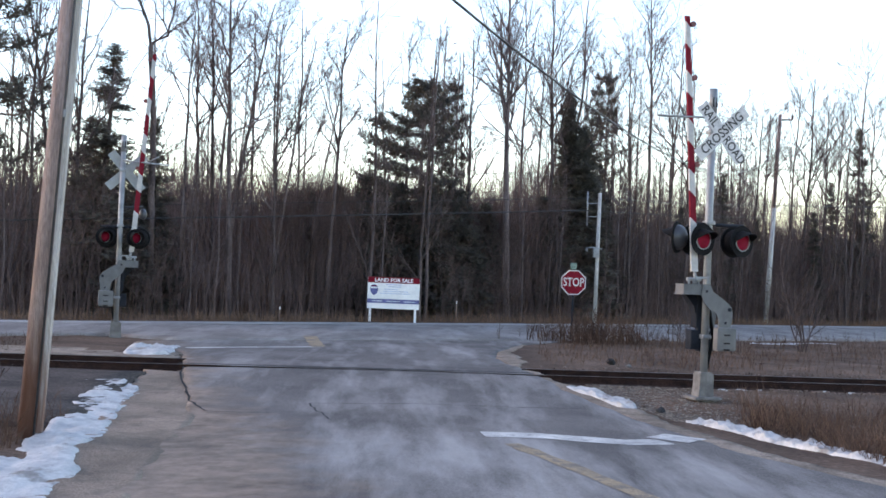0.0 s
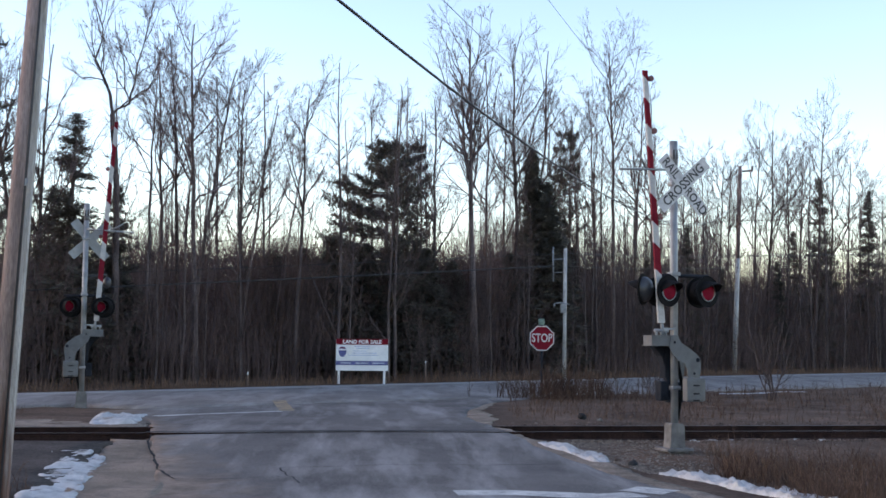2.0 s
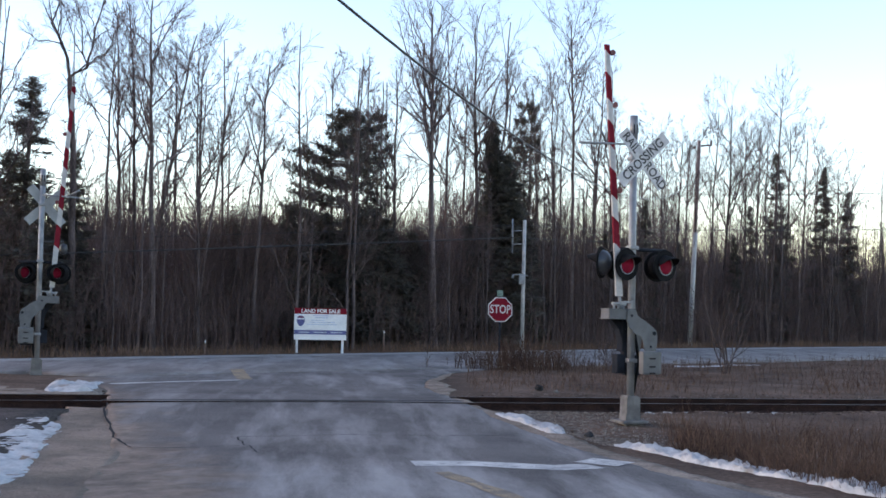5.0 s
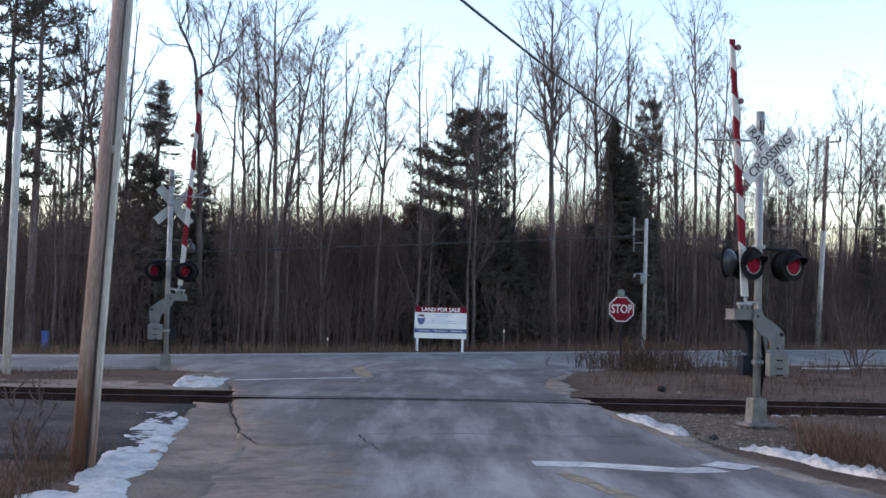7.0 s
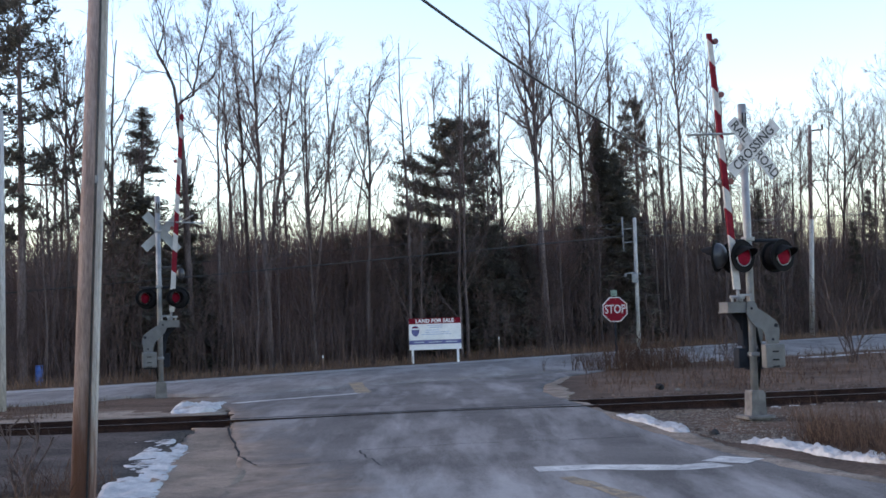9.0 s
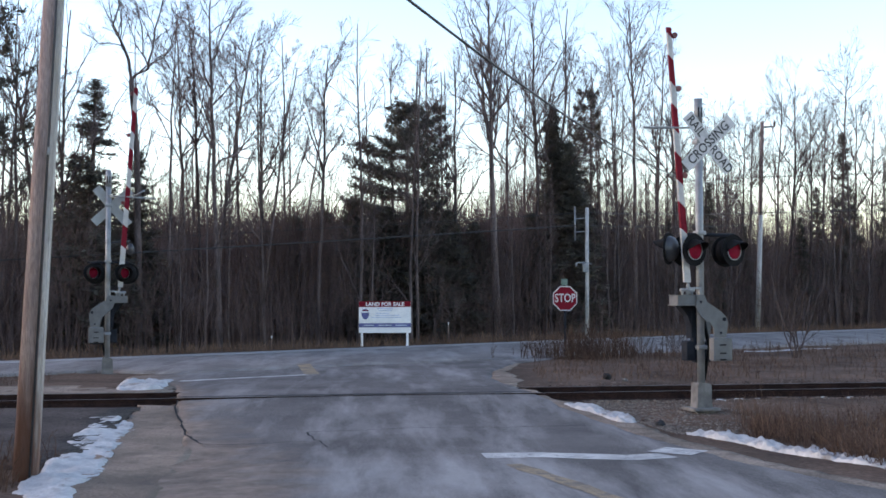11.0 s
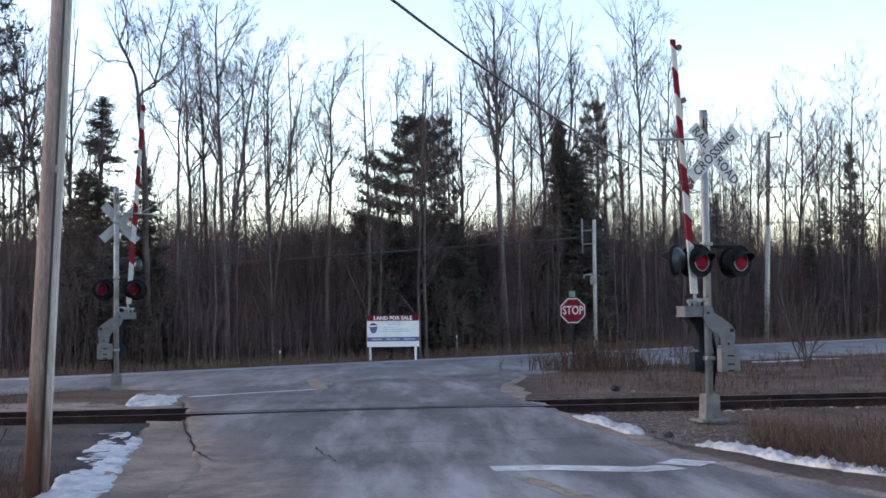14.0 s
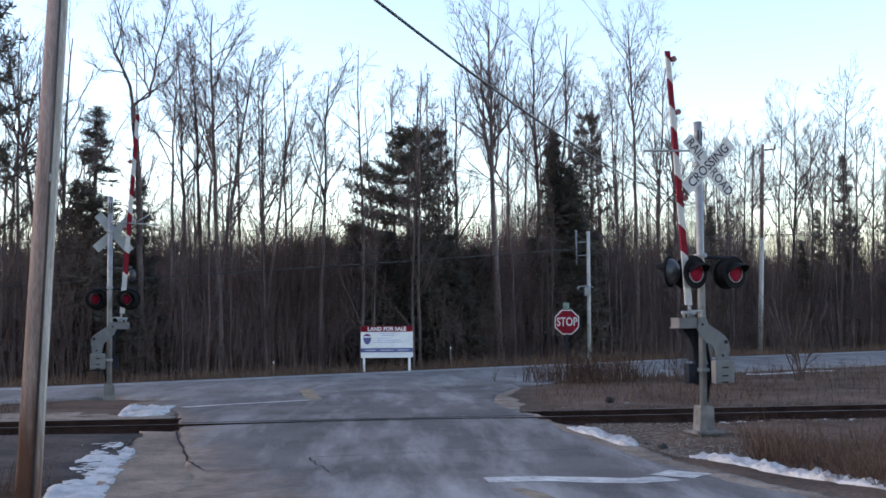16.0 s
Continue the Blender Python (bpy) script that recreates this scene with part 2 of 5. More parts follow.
def stain(m, colour, z0, z1):
    """Mixes a ragged stain into the foot of a material, fading out between two heights."""
    n, l = m.node_tree.nodes, m.node_tree.links
    b = n["Principled BSDF"]
    base = b.inputs["Base Color"].links[0].from_socket
    geo = n.new("ShaderNodeNewGeometry")
    sep = n.new("ShaderNodeSeparateXYZ")
    l.new(geo.outputs["Position"], sep.inputs[0])
    nz = n.new("ShaderNodeTexNoise")
    nz.inputs["Scale"].default_value, nz.inputs["Detail"].default_value = 3.0, 5
    mp = n.new("ShaderNodeMapping")
    mp.inputs["Scale"].default_value = (5, 5, 0.35)
    l.new(geo.outputs["Position"], mp.inputs[0])
    l.new(mp.outputs[0], nz.inputs["Vector"])
    ad = n.new("ShaderNodeMath")
    ad.operation = "MULTIPLY_ADD"
    ad.inputs[1].default_value = 1.8
    l.new(nz.outputs[0], ad.inputs[0])
    l.new(sep.outputs[2], ad.inputs[2])
    rg = n.new("ShaderNodeMapRange")
    rg.inputs[1].default_value, rg.inputs[2].default_value = z0 + 0.9, z1 + 0.9
    rg.inputs[3].default_value, rg.inputs[4].default_value = 0.9, 0.0
    l.new(ad.outputs[0], rg.inputs[0])
    mix = n.new("ShaderNodeMix")
    mix.data_type = "RGBA"
    mix.inputs[7].default_value = (*colour, 1)
    l.new(rg.outputs[0], mix.inputs[0])
    l.new(base, mix.inputs[6])
    l.new(mix.outputs[2], b.inputs["Base Color"])


stain(M_POLE, (0.13, 0.062, 0.042), 0.15, 1.25)
M_BOARD = surface("pale_wood_moulding", (0.34, 0.31, 0.28), (0.5, 0.47, 0.44), 2.0, 0.9, 0, 0.4, 18, stretch=(6, 6, 0.5), grain=0.25)
stain(M_BOARD, (0.15, 0.078, 0.055), 0.15, 1.1)
M_FAR_POLE = surface("silvered_pole_wood", (0.32, 0.31, 0.3), (0.48, 0.47, 0.46), 2.0, 0.9, 0, 0.4, 12, stretch=(5, 5, 0.5))
M_WIRE = surface("black_cable", (0.02, 0.02, 0.022), (0.035, 0.035, 0.04), 2.0, 0.6, 0, 0, 20)
M_BARK = surface("grey_brown_bark", (0.066, 0.0505, 0.0494), (0.149, 0.117, 0.113), 1.5, 0.95, 0, 0.6, 12, stretch=(3, 3, 0.6), vary=0.35)
M_TWIG = surface("winter_twigs", (0.1, 0.078, 0.08), (0.19, 0.15, 0.154), 1.0, 0.95, 0, 0, 12, vary=0.3)
M_NEEDLE = surface("dark_conifer_needles", (0.075, 0.071, 0.062), (0.128, 0.119, 0.103), 1.2, 0.85, 0, 0, 10, vary=0.3)


def let_light_through(m, share):
    """Thin leaves pass part of the light from behind."""
    n, l = m.node_tree.nodes, m.node_tree.links
    b = n["Principled BSDF"]
    tr = n.new("ShaderNodeBsdfTranslucent")
    l.new(b.inputs["Base Color"].links[0].from_socket, tr.inputs["Color"])
    mix = n.new("ShaderNodeMixShader")
    mix.inputs[0].default_value = share
    l.new(b.outputs[0], mix.inputs[1])
    l.new(tr.outputs[0], mix.inputs[2])
    l.new(mix.outputs[0], n["Material Output"].inputs[0])


let_light_through(M_NEEDLE, 0.5)
M_BRUSH = surface("bare_brown_brush", (0.064, 0.045, 0.043), (0.15, 0.106, 0.099), 0.4, 0.95, 0, 0, 6)
M_STRAW = surface("dry_straw_grass", (0.1, 0.058, 0.04), (0.22, 0.14, 0.1), 0.8, 0.95, 0, 0, 12)
M_WEED = surface("dead_dark_weeds", (0.05, 0.031, 0.024), (0.122, 0.077, 0.058), 0.9, 0.95, 0, 0, 12)
M_BLUE = surface("blue_plastic", (0.03, 0.09, 0.3), (0.05, 0.13, 0.4), 4.0, 0.5, 0, 0.05, 20)
M_DOME = surface("dull_grey_housing", (0.0385, 0.0401, 0.0468), (0.0605, 0.0627, 0.0688), 4.0, 0.35, 0.2, 0.03, 9, grain=0.06)


# ---- mesh helpers ----
def part(name, bm, material, parent=None, label=""):
    me = bpy.data.meshes.new(name)
    bm.to_mesh(me)
    bm.free()
    return place_mesh(name, me, material, parent, label)


def place_mesh(name, me, material, parent=None, label=""):
    me.materials.append(material)
    ob = new(name, me)
    ob.parent = parent
    if label:
        ob["label"] = label
    return ob


def thing(name, m, label, category, group="", kind=""):
    ob = new(name)
    ob.matrix_basis = m
    ob.empty_display_size = 0.2
    return tagged(ob, label, category, group, kind)


def box(bm, c, size, bevel=0.0, m=None):
    got = bmesh.ops.create_cube(bm, size=1.0)
    vs = got["verts"]
    bmesh.ops.scale(bm, vec=size, verts=vs)
    if bevel:
        es = list({e for v in vs for e in v.link_edges})
        got = bmesh.ops.bevel(bm, geom=es, offset=bevel, segments=2, affect="EDGES", profile=0.7)
        vs = got["verts"]
    if m is not None:
        bmesh.ops.transform(bm, matrix=m, verts=vs)
    bmesh.ops.translate(bm, vec=c, verts=vs)
    return bm


def rod(bm, a, b, r0, r1=None, sides=14, caps=True):
    a, b = Vector(a), Vector(b)
    d = b - a
    q = d.to_track_quat("Z", "Y").to_matrix().to_4x4()
    got = bmesh.ops.create_cone(bm, cap_ends=caps, segments=sides, radius1=r0, radius2=r0 if r1 is None else r1, depth=d.length)
    bmesh.ops.transform(bm, matrix=Matrix.Translation((a + b) / 2) @ q, verts=got["verts"])
    for f in bm.faces:
        f.smooth = len(f.verts) == 4 or f.smooth
    return bm


def prism(bm, outline, y0, y1):
    """An outline of (x, z) drawn out from y0 to y1."""
    a = [bm.verts.new((x, y0, z)) for x, z in outline]
    b = [bm.verts.new((x, y1, z)) for x, z in outline]
    bm.faces.new(a)
    bm.faces.new(b[::-1])
    k = len(outline)
    for i in range(k):
        bm.faces.new((a[i], b[i], b[(i + 1) % k], a[(i + 1) % k]))
    bmesh.ops.recalc_face_normals(bm, faces=bm.faces)
    return bm


def lettering(words, size, m, depth=0.004, bold=0.0):
    """Raised letters centred on the pose m, as a mesh."""
    cu = bpy.data.curves.new("lettering", "FONT")
    cu.body, cu.size, cu.align_x, cu.align_y, cu.extrude, cu.offset = words, size, "CENTER", "CENTER", depth, bold
    cu.resolution_u = 3
    ob = bpy.data.objects.new("lettering", cu)
    scene.collection.objects.link(ob)
    me = bpy.data.meshes.new_from_object(ob.evaluated_get(bpy.context.evaluated_depsgraph_get()))
    bpy.data.objects.remove(ob)
    me.transform(m)
    return me


def quads(name, v, f, smooth=False):
    """A mesh from arrays of corners and four-sided faces."""
    me = bpy.data.meshes.new(name)
    v, f = np.asarray(v, np.float32), np.asarray(f, np.int32)
    me.vertices.add(len(v))
    me.vertices.foreach_set("co", v.ravel())
    me.loops.add(f.size)
    me.loops.foreach_set("vertex_index", f.ravel())
    me.polygons.add(len(f))
    me.polygons.foreach_set("loop_start", np.arange(0, f.size, 4, dtype=np.int32))
    if smooth:
        me.polygons.foreach_set("use_smooth", np.ones(len(f), bool))
    me.update(calc_edges=True)
    return me


def joined(groups):
    vs, fs, k = [], [], 0
    for v, f in groups:
        vs.append(v)
        fs.append(f + k)
        k += len(v)
    return np.concatenate(vs), np.concatenate(fs)


def grid(nu, nv):
    i = np.arange(nu * nv).reshape(nu, nv)
    return np.stack([i[:-1, :-1], i[1:, :-1], i[1:, 1:], i[:-1, 1:]], -1).reshape(-1, 4)


# ---- ground ----
def level(y):
    """Height of the road: it climbs a little to the tracks."""
    u = np.clip((np.asarray(y, float) - 18) / 7, 0, 1)
    return -0.2 + 0.2 * u * u * (3 - 2 * u)


TRACK_SLOPE = 0.1


def track_y(x):
    return 24.35 + TRACK_SLOPE * x


ROAD_Y = [-14, -4, 5, 9, 11.1, 12.7, 15.7, 16.9, 18.1, 20.1, 21.8, 24.0, 26.8, 27.9, 28.6, 29.6, 31, 37.4]
ROAD_L = [2.5, 0.4, -1.6, -2.3, -2.6, -2.75, -2.9, -2.95, -3.0, -3.35, -3.7, -4.05, -4.6, -5.3, -5.75, -6.25, -5.2, 5.2]
EDGE_Y = [-14, -4, 5, 9.5, 13.05, 15.1, 17.15, 19.3, 21.8, 24.2, 26.5, 28.8, 31, 34.5, 37.4]
EDGE_R = [12.5, 10.2, 8.0, 6.6, 5.45, 4.6, 4.13, 3.72, 3.2, 2.95, 2.64, 2.5, 2.75, 3.6, 5.3]
MAIN_X = [-160, -80, -40, -20, -14, -10.5, -5.7, 0, 7.4, 17, 28, 60, 120, 220]
MAIN_FAR = [31, 32, 33.4, 34.7, 36.0, 37.9, 41.8, 46.3, 52.2, 59.8, 67.5, 88, 124, 180]
MAIN_NX = [-160, -80, -40, -20, -12, -9, -7.4, -6.2, -5.0, 0, 5.4, 12, 19.4, 30, 60, 120, 220]
MAIN_NEAR = [23, 24, 25.4, 26.2, 28.2, 30.6, 31.9, 31.0, 30.6, 34.2, 38.1, 42.7, 47.6, 54.8, 75, 111, 167]


def far_edge(x):
    return np.interp(x, MAIN_X, MAIN_FAR)


def near_edge(x):
    return np.interp(x, MAIN_NX, MAIN_NEAR)


def road_left(y):
    return np.interp(y, ROAD_Y, ROAD_L)


def road_right(y):
    return np.interp(y, EDGE_Y, EDGE_R)


def bumps(x, y, s):
    return (np.sin(x * 1.7 * s + 1.3 * np.sin(y * 0.9 * s)) + np.sin(y * 2.1 * s + 1.7 * np.sin(x * 1.1 * s + 2)) + np.sin((x + y) * 3.3 * s + 0.5)) / 3


def land(x, y):
    """Height of the open ground."""
    x, y = np.asarray(x, float), np.asarray(y, float)
    z = level(y) - 0.035
    away = np.clip(np.maximum(road_left(y) - x, x - road_right(y)) / 1.5, 0, 1) * (y < far_edge(x))
    z = z + away * (0.03 * bumps(x, y, 1.0) + 0.012 * bumps(x, y, 4.0))
    t = np.abs(y - track_y(x))
    z = z - (0.17 + 0.1 * (x < 0)) * np.clip(1.6 - t / 1.3, 0, 1) * np.clip(away * 3, 0, 1)
    z = z - 0.22 * np.clip((x - road_right(y) - 3.2) / 2.5, 0, 1) * np.clip((22.0 - y) / 2, 0, 1) * (y > 4)
    z = z + 0.09 * np.exp(-((x - 5.45) ** 2 + (y - 20.8) ** 2) / 1.1)
    back = np.clip(y - far_edge(x) - 3, 0, None)
    z = z + 0.05 * bumps(x, y, 0.8) * np.clip(back / 3, 0, 1) + (4.4 + 1.3 * bumps(x, y, 0.12)) * np.clip((26 - x) / 16, 0.12, 1) * (1 - np.exp(-(np.clip(back - 25, 0, None) / 45) ** 2))
    return z


xs = np.concatenate([[-2500, -900, -400, -200, -120, -80, -55, -40, -30, -24], np.arange(-20, 32, 0.4), np.arange(32, 70, 2.5), [75, 90, 120, 180, 300, 600, 1200, 2500]])
ys = np.concatenate([[-2500, -900, -300, -100, -50, -25, -12, -6, 0, 3], np.arange(5, 60, 0.4), np.arange(60, 130, 2.0), [140, 160, 200, 300, 600, 1200, 2500]])
gx, gy = np.meshgrid(xs, ys, indexing="ij")
ground = place_mesh("ground", quads("ground", np.stack([gx, gy, land(gx, gy)], -1).reshape(-1, 3), grid(len(xs), len(ys)), True), M_GROUND)
tagged(ground, "brown leaf-strewn winter ground with dead grass", "ground", kind="structure")


def road_z(x, y):
    """Height of the side road's crowned surface, which flattens out towards the junction."""
    x, y = np.asarray(x, float), np.asarray(y, float)
    l, r = road_left(y), road_right(y)
    u = np.clip((x - l) / np.maximum(r - l, 0.1), 0, 1)
    return level(y) + 0.03 * (1 - (2 * u - 1) ** 2) * np.clip((29.5 - y) / 4, 0, 1)


def sheet(name, x, y, z, material, label, category="road"):
    """A surface from grids of x, y and z, with a skirt under its rim."""
    nu, nv = x.shape
    v = np.stack([x, y, z], -1)
    down = v.copy()
    down[..., 2] -= 0.12
    f = grid(nu, nv)
    i = np.arange(nu * nv).reshape(nu, nv)
    rim = np.concatenate([i[:, 0], i[-1, 1:], i[-2::-1, -1], i[0, -2:0:-1]])
    nxt = np.roll(rim, -1)
    k = nu * nv
    f = np.concatenate([f, np.stack([nxt, rim, rim + k, nxt + k], -1)])
    ob = place_mesh(name, quads(name, np.concatenate([v.reshape(-1, 3), down.reshape(-1, 3)]), f), material)
    return tagged(ob, label, category, kind="structure")


yy = np.arange(-14, 37.41, 0.3)
uu = np.concatenate([[0, 0.012], np.linspace(0.03, 0.97, 20), [0.988, 1]])
wob = 0.07 * bumps(yy * 2.2, yy * 0.7, 1.0) * (np.abs(yy - 24.4) > 1.5)
lx, rx = road_left(yy) + wob, road_right(yy) - 0.06 * bumps(yy * 1.7, yy, 1.0)
X = lx[:, None] + (rx - lx)[:, None] * uu
Y = np.repeat(yy[:, None], 24, 1)
drop = np.where(yy[:, None] > 17.8, -0.035 * (np.minimum(uu, 1 - uu) < 0.005), -0.04 * np.clip(1 - uu / 0.16, 0, 1) - 0.035 * (uu > 0.995))
sheet("side_road", X, Y, road_z(X, Y) + drop, M_ROAD, "worn grey asphalt side road with pale salt film")

mx = np.concatenate([np.arange(-160, -20, 5.0), np.arange(-20, 40, 0.6), np.arange(40, 221, 5.0)])
X = np.repeat(mx[:, None], 9, 1)
Y = near_edge(mx)[:, None] + (far_edge(mx) - 1.9 - near_edge(mx))[:, None] * np.linspace(0, 1, 9)
sheet("main_road", X, Y, level(Y) + 0.007 + 0.03 * (1 - (2 * np.linspace(0, 1, 9) - 1) ** 2), M_MAIN, "salt-greyed asphalt main road beyond the tracks")
Y = (far_edge(mx) - 1.9)[:, None] + 1.9 * np.linspace(0, 1, 4)
sheet("road_shoulder", np.repeat(mx[:, None], 4, 1), Y, level(Y) + 0.003 + 0.006 * np.linspace(1, -1, 4), M_VERGE, "salt-bleached pale shoulder of the main road", "road shoulder")

yd = np.arange(15.5, 22.4, 0.3)
X = np.linspace(-40, -4.2, 60)[None] + 0.15 * bumps(yd * 2, yd, 1.0)[:, None] - 0.05 * (yd - 18)[:, None]
Y = np.repeat(yd[:, None], 60, 1)
sheet("gravel_lot", X, Y, level(Y) + 0.012 + 0.01 * bumps(X, Y, 3.0), M_LOT, "dark grey packed gravel beside the tracks", "gravel")

yd = np.arange(4, 22.6, 0.3)
dl = np.interp(yd, [4, 10.8, 13.8, 17, 20, 22.6], [-2.6, -3.1, -3.6, -3.95, -4.3, -4.5]) + 0.12 * bumps(yd * 1.5, yd, 1.0)
dr = road_left(yd) + 0.3
X = dl[:, None] + (dr - dl)[:, None] * np.linspace(0, 1, 10)
Y = np.repeat(yd[:, None], 10, 1)
sheet("dirt_shoulder", X, Y, level(Y) - 0.008 + 0.012 * bumps(X, Y, 2.0) - 0.02 * np.linspace(0, 1, 10), M_SHOULDER, "packed sandy dirt shoulder beside the asphalt", "road shoulder")
yd = np.arange(6, 35, 0.3)
dl = road_right(yd) - 0.03
dr = road_right(yd) + np.interp(yd, [6, 15, 19, 20, 22, 23, 26, 26.8, 28, 29.5, 31, 35], [0.55, 0.42, 0.45, 0.6, 0.55, 0.2, 0.1, 0.25, 0.6, 0.6, 0.3, 0.15]) + 0.1 * bumps(yd * 2, yd, 1.0)
X = dl[:, None] + (dr - dl)[:, None] * np.linspace(0, 1, 6)
Y = np.repeat(yd[:, None], 6, 1)
sheet("gravel_edge", X, Y, level(Y) - 0.026 + 0.008 * bumps(X, Y, 3.0), M_DIRT, "narrow sandy gravel edge along the asphalt", "road shoulder")


def marking(name, path, width, material, label, lift=0.005, step=0.25, wave=0.0):
    """Paint of that width along a line of (x, y), laid on the road."""
    pts = [Vector(p) for p in path]
    out = []
    for a, b in zip(pts, pts[1:]):
        k = max(1, int((b - a).length / step))
        out += [a.lerp(b, i / k) for i in range(k)]
    out.append(pts[-1])
    v = []
    for i, p in enumerate(out):
        d = (out[min(i + 1, len(out) - 1)] - out[max(i - 1, 0)]).normalized()
        s = Vector((-d.y, d.x))
        w = width / 2 * (1 + wave * noise.noise((p.x * 3, p.y * 3, 1)))
        for q in (p + s * w, p - s * w):
            if q.y < near_edge(q.x):
                z = float(road_z(q.x, q.y)) + 0.004 * (q.y > 28)
            else:
                w = float((q.y - near_edge(q.x)) / (far_edge(q.x) - 1.9 - near_edge(q.x)))
                z = float(level(q.y)) + 0.009 + 0.03 * (1 - (2 * min(w, 1) - 1) ** 2)
            v.append((q.x, q.y, z + lift))
    ob = place_mesh(name, quads(name, v, grid(len(out), 2)[:, ::-1]), material)
    return tagged(ob, label, "road marking", kind="structure")


marking("stop_line", [(1.25, 15.92), (2.0, 15.98), (2.75, 15.78), (3.15, 15.7), (3.68, 15.95)], 0.5, M_WHITE_LINE, "worn white stop line before the tracks", wave=0.25)
marking("stop_line_end", [(3.72, 16.1), (4.1, 16.6)], 0.62, M_WHITE_LINE, "brighter patched end of the white stop line", lift=0.009, wave=0.1)
marking("centre_line", [(1.55, 15.1), (2.02, 13.6), (2.5, 11.8), (3.4, 8.6), (4.6, 4.5)], 0.25, M_YELLOW_LINE, "faded yellow centre line on asphalt", wave=0.5)
marking("far_stop_line", [(-4.62, 27.75), (-3.3, 28.75), (-1.9, 29.8)], 0.27, M_WHITE_LINE, "thin white stop line beyond the tracks", wave=0.2)
marking("far_centre_line", [(-1.8, 30.0), (-2.3, 34.2)], 0.38, M_YELLOW_LINE, "short yellow centre marking at the junction", wave=0.3)


# ---- railway track ----
def railway():
    tr = thing("railway_track", pose(0, 0, 0), "rusty steel rails on dark timber ties", "railway track")
    prof = [(-0.07, 0), (0.07, 0), (0.07, 0.012), (0.012, 0.03), (0.012, 0.12), (0.036, 0.132), (0.036, 0.168), (-0.036, 0.168), (-0.036, 0.132), (-0.012, 0.12), (-0.012, 0.03), (-0.07, 0.012)]
    for off in (-0.74, 0.74):
        bm = bmesh.new()
        rings = []
        for x in np.linspace(-70, 90, 41):
            rings.append([bm.verts.new((x, track_y(x) + off + p, q - 0.168)) for p, q in prof])
        for a, b in zip(rings, rings[1:]):
            for i in range(12):
                bm.faces.new((a[i], a[(i + 1) % 12], b[(i + 1) % 12], b[i]))
        rail = part("rail", bm, M_RUST, tr)
        bm = bmesh.new()
        cap = [[bm.verts.new((x, track_y(x) + off + p, 0.0025)) for p in (-0.03, 0.03)] for x in np.linspace(-70, 90, 41)]
        for a, b in zip(cap, cap[1:]):
            bm.faces.new((a[0], b[0], b[1], a[1]))
        part("running_surface", bm, M_POLISH, rail, "worn bright running surface")
    bm = bmesh.new()
    box(bm, (0, 0, 0), (0.23, 2.6, 0.16), 0.012)
    me = bpy.data.meshes.new("tie")
    bm.to_mesh(me)
    bm.free()
    me.materials.append(M_TIE)
    r = random.Random(3)
    for i in range(64):
        x = -16 + i * 0.54
        if -4.5 < x < 3.3:
            continue
        o = new("tie", me)
        o.parent = tr
        o.matrix_basis = pose(x, track_y(x) + r.uniform(-0.05, 0.05), -0.248 + r.uniform(-0.012, 0.012), 0, 0, 5.7 + r.uniform(-2, 2))
    for off in (-0.74,):
        bm = bmesh.new()
        for a in (-0.03, 0.03):
            ring = [[bm.verts.new((x, track_y(x) + off + a * 1.7 + p, level(track_y(x)) + 0.037)) for p in (-0.045, 0.045)] for x in np.linspace(-4.0, 2.85, 12)]
            for p, q in zip(ring, ring[1:]):
                bm.faces.new((p[0], q[0], q[1], p[1]))
        part("flangeway", bm, M_RUBBER, tr, "dark flangeway gap in the asphalt")


railway()

rng = np.random.default_rng(5)


def stones(name, n, xlim, off, size, z0, material, label):
    """Angular stones scattered along the track."""
    x = rng.uniform(*xlim, n)
    x = x[(x < -4.4) | (x > 3.3)]
    y = track_y(x) + rng.uniform(*off, len(x))
    s = rng.uniform(*size, len(x))
    base = np.array([[-1, -1, -0.6], [1, -1, -0.6], [1, 1, -0.6], [-1, 1, -0.6], [-0.6, -0.7, 0.6], [0.7, -0.5, 0.7], [0.6, 0.7, 0.5], [-0.7, 0.6, 0.7]])
    v = base[None] * s[:, None, None] * rng.uniform(0.6, 1.2, (len(x), 8, 3))
    a = rng.uniform(0, 6.28, len(x))
    c, d = np.cos(a)[:, None], np.sin(a)[:, None]
    v = np.stack([v[..., 0] * c - v[..., 1] * d, v[..., 0] * d + v[..., 1] * c, v[..., 2]], -1)
    v += np.stack([x, y, land(x, y) + z0], -1)[:, None]
    f = np.array([[4, 5, 6, 7], [0, 1, 5, 4], [1, 2, 6, 5], [2, 3, 7, 6], [3, 0, 4, 7]])
    f = f[None] + (np.arange(len(x)) * 8)[:, None, None]
    ob = place_mesh(name, quads(name, v.reshape(-1, 3), f.reshape(-1, 4)), material)
    return tagged(ob, label, "ballast", kind="stuff")


stones("ballast", 9000, (-14, 16), (-2.3, 2.1), (0.02, 0.045), 0.0, M_BALLAST, "grey-brown crushed stone ballast under the rails")


